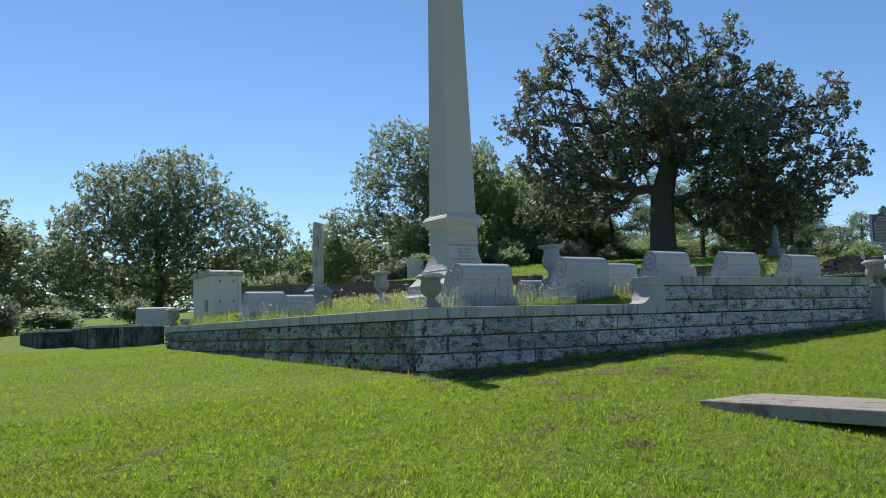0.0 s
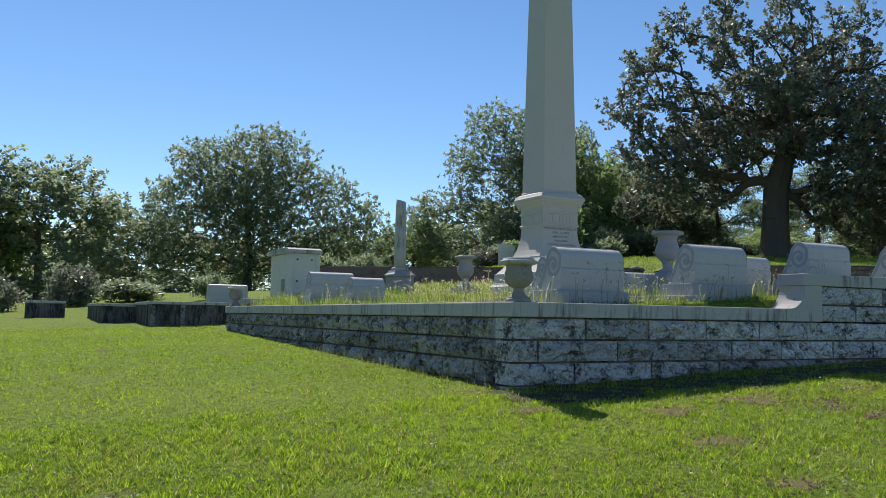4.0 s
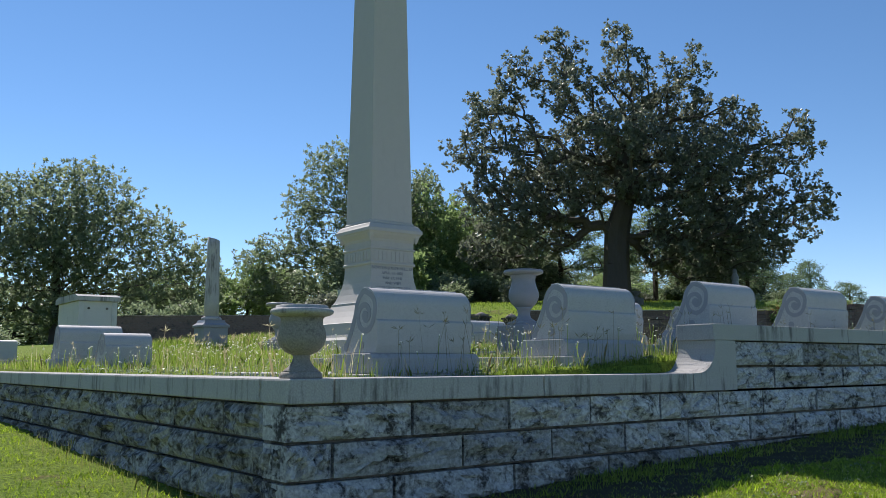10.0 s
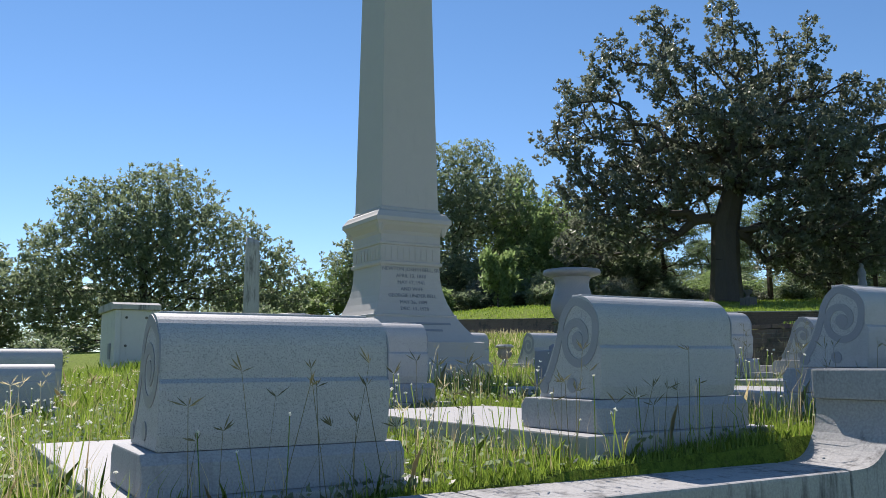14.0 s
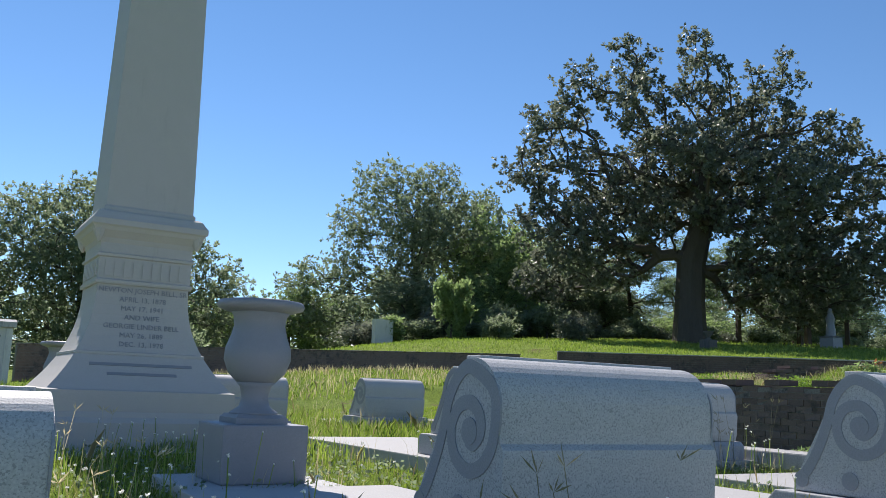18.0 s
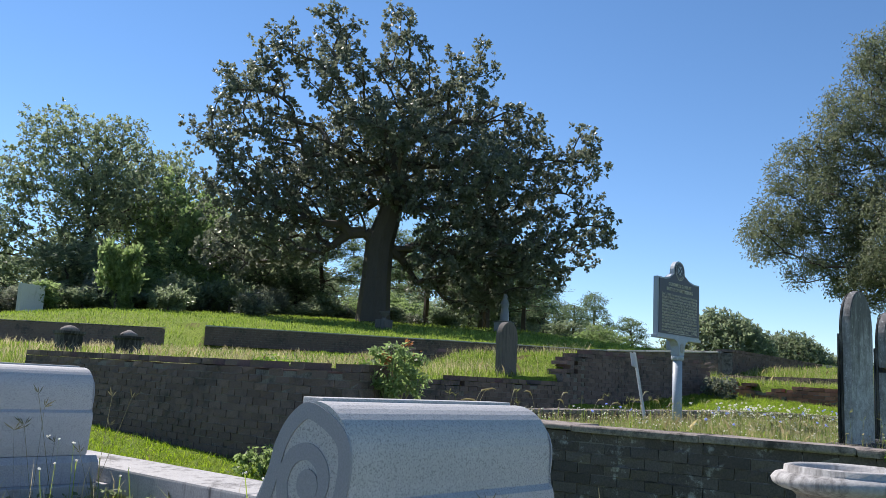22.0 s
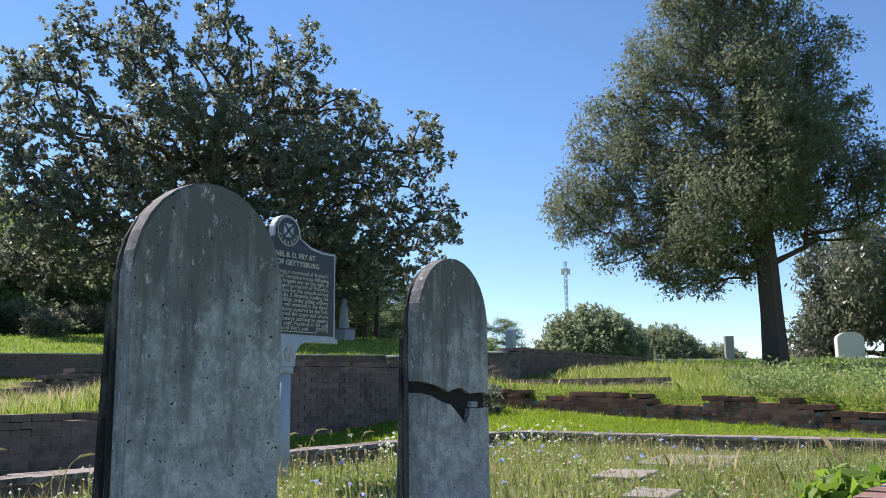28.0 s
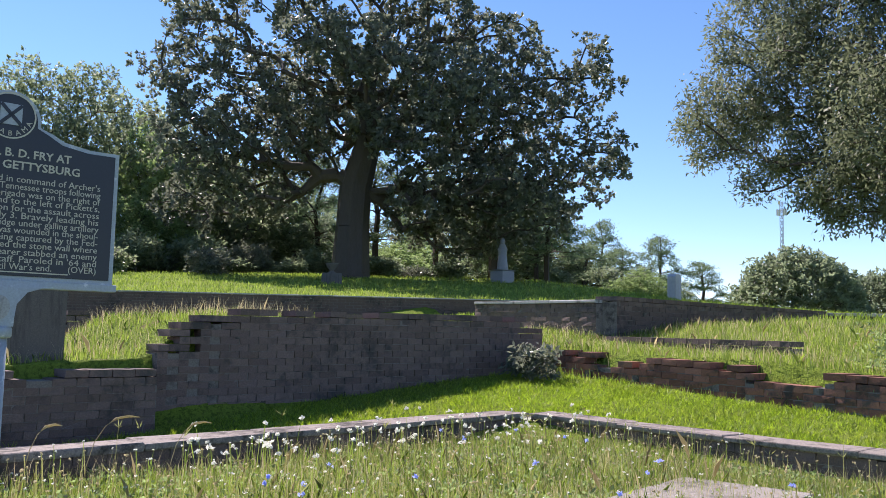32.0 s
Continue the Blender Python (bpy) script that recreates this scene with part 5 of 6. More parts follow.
def grow(tips, fork, trunk_r, g, lean, twig, leader, ns=6):
    """Branches that reach every tip from the trunk, thick where many of them meet."""
    F0 = np.array([lean[0], lean[1], fork])
    top = F0 + np.array([lean[0] * .6, lean[1] * .6, leader])
    m = 4 * len(tips) + 12
    P, par, path = np.zeros((m, 3)), np.full(m, -1), np.zeros(m)
    P[0], P[1], P[2], P[3] = (0, 0, -.5), (0, 0, .1), (lean[0] * .35, lean[1] * .35, fork * .55), F0
    par[1], par[2], par[3] = 0, 1, 2
    k = 4
    for f in (.35, .7, 1.0):
        P[k] = F0 + (top - F0) * f + g.normal(0, .05 * leader, 3) * np.array([1, 1, .2])
        par[k] = k - 1
        path[k] = leader * f * .4
        k += 1
    ends = []
    for p in tips[np.argsort(((tips - F0) ** 2).sum(1))]:
        q = P[3:k]
        v = p - q
        dist = np.sqrt((v ** 2).sum(1)) + 1e-6
        back = np.clip(-(v[:, 2] / dist) - .15, 0, 1)
        j = 3 + int(np.argmin(dist * (1 + .8 * back) + .38 * path[3:k]))
        L = dist[j - 3]
        bow = g.normal(0, .10, 3) * L + np.array([0, 0, .07 * L])
        prev = j
        for f in ((.33, .66, 1.0) if L > 1.2 * twig[1] else (.5, 1.0)):
            P[k] = P[j] + (p - P[j]) * f + bow * math.sin(f * math.pi)
            par[k] = prev
            path[k] = path[j] + L * f
            prev = k
            k += 1
        ends.append(k - 1)
    w = np.full(k, 0.0)
    w[ends] = 1.0
    for i in range(k - 1, 0, -1):
        w[par[i]] += w[i]
    rad = trunk_r * (np.maximum(w, .7) / w[3]) ** .5
    rad = np.maximum(rad, twig[0])
    rad[0], rad[1], rad[2] = trunk_r * 1.5, trunk_r * 1.22, trunk_r * 1.02
    i = np.arange(1, k)
    a, b = P[par[i]], P[i]
    ra, rb = np.minimum(rad[par[i]], rad[i] * 1.5), rad[i]
    d = b - a
    d /= np.linalg.norm(d, axis=1)[:, None] + 1e-9
    u = np.cross(d, np.where(np.abs(d[:, 2:]) > .8, [[1.0, 0, 0]], [[0, 0, 1.0]]))
    u /= np.linalg.norm(u, axis=1)[:, None]
    v = np.cross(d, u)
    quads = []
    for s in range(ns):
        t0, t1 = 2 * math.pi * s / ns, 2 * math.pi * (s + 1) / ns
        e0, e1 = u * math.cos(t0) + v * math.sin(t0), u * math.cos(t1) + v * math.sin(t1)
        quads.append(np.stack([a + e0 * ra[:, None], a + e1 * ra[:, None], b + e1 * rb[:, None], b + e0 * rb[:, None]], 1))
    dirs = d[np.array(ends) - 1]
    return np.concatenate(quads), P[ends], dirs


def tree_meshes(lobes, fork, trunk_r, clumps, per, sigma, size, leaf, bark, seed, shell=2.4, gap=0.5, stretch=(1, 1, 1), droop=0.0, slim=0.42, lean=(0, 0), pull=1.2, leader=None, twig=0.012, ns=4, whorls=None):
    g = np.random.default_rng(seed)
    tips = lobe_points(lobes, clumps, g, shell, gap)
    wood, ends, dirs = grow(tips, fork, trunk_r, g, lean, (twig, gap), leader or max(l[2] for l in lobes) * .45, ns)
    if whorls:
        return fast_mesh("trunk", wood, 4, bark), fast_mesh("crown", rosettes(ends, dirs, whorls[0], whorls[1], sigma, size, g, slim), 4, leaf)
    crown = fast_mesh("crown", leaf_cloud(ends, per, sigma, size, g, stretch, droop, slim, dirs, pull), 4, leaf)
    return fast_mesh("trunk", wood, 4, bark), crown


def plant_tree(name, label, m, meshes, group=""):
    t = thing(name, label, "tree", m, group)
    part("trunk", meshes[0], None, t)
    part("crown", meshes[1], None, t)
    return t


def turned(lobes, az):
    """Lobes given as (right, ahead, up, ...) for someone looking along az degrees clockwise from +y."""
    s, c = math.sin(radians(az)), math.cos(radians(az))
    return [(r * c + f * s, -r * s + f * c, z, *q) for r, f, z, *q in lobes]


oak = turned([(-3.4, 0, 17.6, 1.5, 1.6, 1.8), (-6.3, 0, 16.0, 1.7, 1.9, 1.6), (.5, 0, 18.2, .8, .9, 1.7), (1.0, -1, 15.6, 1.7, 1.8, 1.5), (5.2, 0, 16.2, 1.5, 1.6, 1.5), (-8.0, 0, 13.4, 2.2, 2.2, 1.7),
              (-9.4, 0, 10.8, 2.0, 2.2, 1.7), (-2.6, -2, 14.0, 2.4, 2.2, 1.8), (3.8, 1, 13.6, 3.2, 3, 2.2), (7.6, 0, 12.4, 2.4, 2.4, 1.9), (11.9, 0, 10.9, 1.7, 1.7, 1.5), (9.6, 0, 9.6, 2.4, 2.5, 2.2),
              (-5.2, 0, 10.4, 3.0, 3, 2.2), (0, 0, 11.0, 4.2, 4.2, 2.6), (5.4, 0, 9.4, 3.8, 4, 2.8), (12.0, 0, 6.4, 2.0, 2.2, 2.3), (8.2, 0, 6.0, 3.2, 3.6, 2.6), (9.6, 1, 3.6, 2.6, 2.6, 1.5),
              (-7.6, 0, 7.4, 2.9, 3, 2.2), (-5.0, 0, 4.8, 2.4, 2.6, 1.6), (3.4, -3, 6.4, 2.4, 2.2, 1.5), (0, -5.2, 10.4, 3.0, 2.0, 1.5), (1, 5.2, 10.2, 3.6, 2.6, 2.2),
              (-4, 4.5, 9.6, 2.7, 2.4, 2.0), (5, -4.5, 8.8, 2.8, 2.2, 2.0), (4.5, 2, 3.9, 3.0, 3, 1.8), (6.5, 2, 2.6, 3.4, 2.6, 1.3), (-8.4, 1, 4.2, 2.0, 2.0, 1.6), (4.5, -2, 4.6, 2.6, 2.4, 1.8), (8.5, -1, 4.6, 3.0, 2.6, 1.9), (7.5, 1, 8.0, 3.2, 3.0, 2.0), (-6.5, -2, 6.0, 2.4, 2.2, 2.0), (-2.2, -2, 7.6, 2.3, 1.8, 1.5), (1.2, -2.4, 7.8, 1.8, 1.5, 1.2), (-3, 2, 7.0, 2.4, 2.2, 1.5)], 44)
plant_tree("oak_tree", "huge spreading dark-leaved oak on the slope", pose(41.9, 34.7, gz1(41.9, 34.7) - .1),
           tree_meshes(oak, 4.8, 0.84, 960, 50, 0.31, 0.24, M_leaf_oak, M_bark, 21, 2.5, .98, (1, 1, .8), 0, .62, (.2, 0), 1.1, 6.5, .016, 8, (13, 12)))
cedar = turned([(-1.0, 0, 7.7, 1.4, 1.4, 1.1), (.1, 0, 8.1, .9, 1.1, .9), (-1.8, 0, 6.7, 1.1, 1.4, 1.0), (.9, 0, 6.7, 1.0, 1.3, 1.0), (-3.1, 1.0, 5.7, 1.2, 1.2, 1.0), (-3.9, 1.2, 4.2, 1.1, 1.2, 1.1), (-2.6, 1.0, 3.1, 1.3, 1.3, .9), (-2.4, .6, 4.6, 1.2, 1.2, 1.1), (-1.2, -.3, 4.4, 1.1, 1.1, 1.0),
                (-.2, .4, 5.4, 1.5, 1.6, 1.4), (.9, 0, 5.1, 1.1, 1.4, 1.1), (2.3, 0, 4.1, 1.0, 1.2, .8), (-1.3, 1.6, 3.5, 1.4, 1.4, 1.0), (.2, -1.2, 5.0, 1.0, .9, 1.0), (.2, 2, 4.8, 1.6, 1.4, 1.4), (1.1, .5, 3.4, 1.2, 1.4, .8), (-1.3, .3, 2.4, 1.3, 1.4, .7), (3.4, .5, 3.5, .8, 1.0, .6), (.1, -1.3, 3.7, 1.2, .9, .9), (-.9, -1.4, 3.1, 1.1, .9, .8), (.7, -1.3, 4.6, 1.1, .9, .9), (0, -1.0, 6.2, 1.1, .9, .9), (-1.0, 0, 8.6, 1.1, 1.1, .8), (.5, 0, 8.5, .9, .9, .7), (-4.3, 1.2, 3.9, .8, .9, .8)], 77)
plant_tree("cedar_tree", "old red cedar with drooping grey-green sprays", pose(30.9, 3.5, gz1(30.9, 3.5) - .05),
           tree_meshes(cedar, 2.2, 0.23, 1250, 140, 0.135, 0.095, M_leaf_cedar, M_bark_red, 22, 2.3, 0.26, (1, 1, 1.15), 0.4, 0.36, (.05, .05), .7, 4.2, .007, 6))


def random_lobes(g, h, w, n, low=0.1, top=0.9):
    out = [(0, 0, h * .55, w * .28, w * .28, h * .28)]
    for i in range(n):
        a = 2 * math.pi * i / n + g.uniform(-.4, .4)
        f = g.uniform(low, top)
        rad = w * .46 * math.sqrt(max(.10, 1 - ((f - .45) / .58) ** 2)) * g.uniform(.5, .95)
        s = w * g.uniform(.11, .2)
        out.append((rad * math.cos(a * 2.4), rad * math.sin(a * 2.4), h * f, s, s, s * .95))
    return out


gt = np.random.default_rng(40)
pecan = turned([(-3.2, 0, 9.2, 2.6, 2.8, 1.9), (.6, 0, 10.4, 3.0, 3, 1.8), (3.2, 0, 9.0, 2.4, 2.8, 1.8), (-5.0, 0, 6.2, 2.6, 3, 2.2), (0, 0, 6.4, 4.2, 4.2, 3.0), (5.4, 0, 7.4, 2.4, 2.6, 1.8), (7.9, 0, 5.4, 2.2, 2.4, 1.9), (9.2, 0, 3.4, 1.8, 2.2, 1.9),
                (5.2, 0, 4.2, 3.0, 3, 2.4), (-5.4, 0, 2.8, 2.4, 2.8, 2.0), (0, 0, 2.8, 4.4, 3.6, 2.0), (0, -3, 6.5, 3.4, 2.2, 3.0), (6.5, 0, 2.0, 3.0, 2.4, 1.6)], 13)
plant_tree("tree", "broad leafy pecan tree with feathery top sprays", pose(11.4, 55.5, gz1(11.4, 55.5) - .1), tree_meshes(pecan, 1.8, .36, 1250, 46, .34, .245, M_leaf_mid, M_bark, 81, 2.6, .58, (1, 1, 1.0), -.2, .5, (0, 0), .4, ns=3, whorls=(5, 11)))
elm = turned([(-2.6, 0, 12.0, 2.4, 2.6, 1.9), (.8, 0, 12.2, 2.6, 2.6, 1.7), (3.9, 0, 10.9, 1.6, 2, 1.6), (-4.4, 0, 8.9, 2.3, 2.6, 2.0), (0, 0, 8.6, 3.4, 3.4, 2.8), (3.9, 0, 7.6, 2.0, 2.4, 2.2), (-7.8, 0, 4.4, 2.0, 2.2, 1.9), (-4.8, 0, 5.2, 2.4, 2.8, 2.0),
              (0, 0, 4.4, 3.6, 3.2, 2.2), (4.0, 0, 4.0, 2.4, 2.6, 2.2), (-6.4, 0, 1.8, 3.0, 2.4, 1.4), (0, 0, 1.6, 4.6, 2.6, 1.3), (0, -3, 8, 3, 2, 3.2)], 28)
plant_tree("tree", "tall airy elm with upswept branches at the wood's edge", pose(34, 54, gz1(34, 54) - .1), tree_meshes(elm, 2.0, .34, 960, 44, .32, .24, M_leaf_mid, M_bark, 82, 2.4, .56, (1, 1, 1.05), -.3, .5, (0, 0), .4, ns=3, whorls=(5, 11)))
BROAD = [tree_meshes(random_lobes(gt, 10, 9, 26, lo, .92), 1.5, .2, 390, 34, .32, .32, m, M_bark, 50 + i, 2.6, .52, (1, 1, 1.0), -.2, .5, (0, 0), .4, ns=3, whorls=(4, 11)) for i, (m, lo) in enumerate(((M_leaf_mid, .06), (M_leaf_mid, .03), (M_leaf_light, .04)))]
FAR = [tree_meshes(random_lobes(gt, 10, 9, 22, .03, .92), 1.5, .26, 150, 22, .42, .6, M_leaf_mid, M_bark, 56 + i, 2.2, .7, (1, 1, 1), 0, .5) for i in range(2)]
DENSE = tree_meshes(random_lobes(gt, 10, 12, 20, .14, .85), 2.2, .3, 900, 56, .34, .32, M_leaf_oak, M_bark, 60, 3.0, .45)
dome_l = [(3.9 * math.sqrt(1 - ((k + .5) / 60) ** 2) * math.cos(k * 2.4), 3.9 * math.sqrt(1 - ((k + .5) / 60) ** 2) * math.sin(k * 2.4), .9 + 4.1 * (k + .5) / 60, .85, .85, .7) for k in range(60)]
DOME = tree_meshes(dome_l, 1.6, .3, 700, 50, .24, .30, M_leaf_mid, M_bark, 61, 2.2, .3, whorls=(4, 10))
pine_l = [(g0 * math.cos(i * 2.4), g0 * math.sin(i * 2.4), z, .85, .85, .5) for i, (g0, z) in enumerate([(1.9 * (1 - (k / 17) ** 2) + .2 * (k % 3), 3.4 + k * .37) for k in range(17)])]
PINE = tree_meshes(pine_l, 3.4, .17, 140, 44, .26, .36, M_leaf_pine, M_bark_red, 70, 2.0, .4, (1, 1, .8), 0, .16, (0, 0), 1.0, 6.0)
BUSH = tree_meshes([(0, 0, .55, .5, .5, .42), (.4, .2, .45, .35, .35, .32), (-.4, -.1, .4, .36, .36, .3), (.1, -.4, .45, .33, .33, .3)], .12, .03, 80, 40, .10, .12, M_leaf_mid, M_bark, 71, 3, .1, leader=.2, twig=.004)
BUSHD = tree_meshes([(0, 0, .5, .6, .6, .45), (.45, .2, .4, .35, .35, .32), (-.4, -.1, .4, .36, .36, .3)], .12, .03, 80, 40, .10, .12, M_leaf_oak, M_bark, 72, 3, .1, leader=.2, twig=.004)
SHRUB = tree_meshes(random_lobes(gt, 1.0, .8, 9, .12, .95), .12, .02, 120, 40, .045, .09, M_leaf_light, M_bark, 73, 2, .06, (1, 1, 1.3), -.5, .4, (0, 0), 1.6, .4, .003)


def tree_at(x, y, h, w, meshes, label, turn=0.0, dh=10.0, dw=9.0, name="tree", sink=.1):
    z = gz1(x, y) - sink
    m = pose(x, y, z, 0, 0, turn) @ Matrix.Diagonal((w / dw, w / dw, h / dh, 1))
    return plant_tree(name, label, m, meshes, "trees round the cemetery")


MID = "full leafy broadleaf tree in summer green beyond the graves"
for x, y, h, w, k, a in ((-2.5, 53, 9.0, 10.5, 1, 150), (-7.0, 54, 9.5, 10, 2, 70), (-15.5, 50.5, 10.0, 10, 1, 210), (3.5, 61, 7.0, 8.0, 0, 200), (-11, 51, 10.5, 9.5, 0, 300), (-20, 48, 11.5, 11, 1, 33), (21.5, 60, 5.5, 8.0, 2, 10),
                         (26.8, 60, 7.0, 6.2, 2, 220), (40.5, 57, 12.4, 8.0, 1, 260), (45.5, 54, 10.2, 9.0, 2, 15), (50.5, 55, 7.0, 8.0, 0, 75), (56, 58, 6.5, 8.5, 1, 130), (47.5, 62, 10.0, 9.5, 0, 190),
                         (62, 52, 4.6, 7.5, 2, 20), (64.6, 33.5, 3.2, 5.4, 2, 140), (39.0, 50.5, 9.6, 8.0, 2, 100), (43.5, 48.5, 8.0, 7.5, 0, 170), (36.5, 47.5, 4.6, 6.0, 2, 30), (31.0, 49.5, 4.2, 6.5, 1, 60), (62.0, 40.5, 4.6, 6.5, 0, 25), (57.5, 40.0, 5.4, 6.5, 1, 80), (67.5, 36.0, 3.6, 6.0, 0, 200), (70, 44, 5, 7, 1, 10), (47, 47.5, 4.0, 7.5, 1, 10), (60, 62, 6.0, 9, 0, 40), (66, 58, 5.0, 9, 1, 5), (72, 48, 4.5, 9, 0, 140), (54, 48, 3.6, 7, 2, 200)):
    tree_at(x, y, h, w, BROAD[k], MID, a)
for x, y, h, w, k, a in ((29.5, 64, 5.0, 9, 1, 10), (52, 70, 8, 10, 0, 10), (45, 74, 9, 11, 1, 90), (78, 42, 4.5, 9, 1, 33), (24, 72, 5.5, 9, 1, 50), (38, 74, 8, 10, 0, 70), (-30, 44, 12, 12, 1, 99), (-38, 36, 12, 12, 0, 123), (12, 72, 6, 12, 1, 10), (0, 70, 7, 11, 0, 45)):
    tree_at(x, y, h, w, FAR[k], MID, a)
for x, y, h, w, a in ((91.0, 34.6, 7.7, 13.0, 10), (102, 31.2, 6.3, 10.5, 60), (106, 26.5, 4.2, 8, 110)):
    tree_at(x, y, h, w, DOME, "dense dome-shaped dark green tree beyond the graves", a, 6, 10)
tree_at(45.4, 3.1, 6.6, 6.0, DENSE, "dense dark evergreen beside the cedar", 40, 10, 12, sink=1.0)
airy = turned([(-1.3, 0, 6.4, .8, .9, .8), (.1, 0, 5.6, 1.1, 1.1, 1.0), (-.9, 0, 4.5, 1.0, 1.0, .8), (.9, 0, 3.9, 1.0, 1.0, .8), (1.6, 0, 5.4, .9, .9, .8), (2.2, 0, 6.6, .8, .9, .7)], 90)
plant_tree("tree", "thin airy tree in front of the far obelisk", pose(43.5, -1.6, gz1(43.5, -1.6) - .1), tree_meshes(airy, 2.6, .09, 120, 44, .2, .2, M_leaf_oak, M_bark, 91, 2.2, .35, (1, 1, 1), 0, .5, (0, 0), 1.2, 2.5), "trees round the cemetery")
for x, y, h, a in ((91, 56, 10.5, 0), (94.5, 51, 9.0, 50), (97, 47.5, 6.5, 100), (81, 67.5, 10, 150), (67, 60, 8.0, 200), (74, 63, 9.0, 240), (86, 62, 8, 10), (71, 52, 9, 70), (77, 54, 8.5, 30), (60, 66, 10, 10), (66, 70, 10, 80), (50.5, 33.0, 6.8, 30), (54.5, 36.5, 7.4, 140), (48.0, 40.5, 7.0, 220), (52.5, 40, 7.6, 300), (57.5, 35, 6.0, 70), (46.5, 44.5, 7.5, 10), (60.5, 38.5, 6.6, 170), (63.5, 43.5, 6.2, 120), (69.0, 41.0, 5.2, 20), (73, 40.5, 5.6, 60), (66.5, 46, 6.6, 210)):
    tree_at(x, y, h * 1.1, 5.6, PINE, "tall thin pine with tufted branches in the distance", a, 10, 5, "pine_tree")
for x, y, w, h in ((31.1, 38.8, 2.4, 1.3), (35.7, 37.8, 2.6, 1.3), (10.1, 33.9, 2.6, 1.6), (12.6, 35.2, 2.2, 1.7), (8.2, 31.0, 3.0, 1.0), (-1.9, 28.4, 2.2, 1.5), (-4.6, 24.5, 2.0, 1.3), (.3, 30.2, 3.2, .9), (3.0, 27.0, 1.6, 1.0), (46, 38, 3.0, 1.2), (50, 36, 2.6, 1.2)):
    m = pose(x, y, gz1(x, y) - .05, 0, 0, x * 37) @ Matrix.Diagonal((w / 1.5, w / 1.5, h / .95, 1))
    t = plant_tree("bush", "rounded leafy green bush on the grass", m, BUSHD if x in (-1.9, -4.6, 8.2, 35.7) else BUSH)
    tagged(t, category="bush", group="bushes on the slope")
for i in range(16):
    x, y = 25.5 + 1.75 * i, 45.2 + .9 * math.sin(i * 2.3) - .28 * i
    m = pose(x, y, gz1(x, y) - .05, 0, 0, i * 67) @ Matrix.Diagonal((2.0 + .5 * math.sin(i * 1.9), 2.0, 1.5 + .6 * math.sin(i * 2.9), 1))
    t = plant_tree("bush", "dark tangled undergrowth at the edge of the wood", m, BUSH if i % 3 else BUSHD)
    tagged(t, category="bush", group="undergrowth")
for x, y, w, h in ((29.9, 42.0, 2.6, 3.6), (32.8, 45.0, 3, 2.2), (38.5, 46, 3.4, 2.6), (35, 44.5, 2.6, 1.8), (27.0, 44, 2.4, 1.6)):
    m = pose(x, y, gz1(x, y) - .05, 0, 0, x * 37) @ Matrix.Diagonal((w / .9, w / .9, h, 1))
    t = plant_tree("shrub", "light green wild shrub beneath the trees", m, SHRUB)
    tagged(t, category="shrub", group="wild shrubs")
for i in range(26):
    a = radians(-75 + i * 5.6)
    d = 120 + 18 * math.sin(i * 2.1)
    tree_at(6 + d * math.sin(a), 8 + d * math.cos(a), 6.0 + 2.0 * math.sin(i * 1.7), 14, FAR[i % 2], "distant hazy broadleaf tree on the skyline", i * 47)

# ---------------------------------------------------------------- leafy weeds by the walls
def weed(x, y, z, w, h, mat, label, seed, size=.12, per=26, red=None, n=42):
    g = np.random.default_rng(seed)
    ob = thing("weed_clump", label, "plant", pose(x, y, z))
    c = g.uniform(-1, 1, (n, 3)) * np.array([w / 2, w / 2, h * .42]) + np.array([0, 0, h * .52])
    part("leaves", fast_mesh("leaves", leaf_cloud(c, per, w * .10, size, g, (1, 1, .8), .25, .4), 4, mat), None, ob)
    if red is not None:
        c2 = g.uniform(-1, 1, (9, 3)) * np.array([w * .55, w * .55, h * .22]) + np.array([0, 0, h * .88])
        part("young_leaves", fast_mesh("young_leaves", leaf_cloud(c2, 12, w * .07, size * .8, g), 4, red), None, ob, "reddish young shoots")
    bm = bmesh.new()
    for i in range(8):
        e = c[i]
        tube(bm, [(e[0] * .15, e[1] * .15, -.05), (e[0] * .6, e[1] * .6, e[2] * .6), tuple(e)], [.008, .006, .003], 4)
    part("stems", bm, M_dry, ob)
    return ob


weed(12.3, 4.66, .58, .40, .66, M_leaf_light, "green sapling with reddish tips on the wall corner", 1, .065, 34, M_leaf_red, 44)
weed(12.42, 0.34, .40, .40, .32, M_leaf_sumac, "bright green leafy weed spilling over the brick wall end", 2, .065, 44, None, 48)
weed(17.3, 0.1, .30, .45, .45, M_leaf_sumac, "leafy vine spilling over a brick pier", 3, .14, 24, None, 30)
weed(24.1, 6.5, .78, .55, .5, M_leaf_oak, "flowering weed in front of the brick wall", 4, .09, 24)
weed(25.3, 2.2, 1.12, 1.2, .38, M_leaf_light, "leafy weeds topping the red brick wall", 5, .05, 60, None, 70)
weed(25.4, .6, 1.05, 1.5, .42, M_leaf_light, "leafy weeds spilling over the red brick wall", 6, .05, 60, None, 80)
weed(24.75, -.1, .70, 1.1, .42, M_leaf_light, "leafy weeds at the broken end of the red brick wall", 13, .05, 60, None, 70)
weed(11.72, 5.0, -.05, .42, .32, M_leaf_light, "leafy green weeds at the corner of the brick wall", 11, .07, 40, None, 40)
weed(11.75, 5.7, -.05, .4, .25, M_leaf_light, "leafy green weeds at the foot of the brick wall", 12, .06, 36, None, 34)
weed(10.15, 7.6, .0, .5, .4, M_leaf_light, "tuft of weeds beside the path", 7, .1, 22)
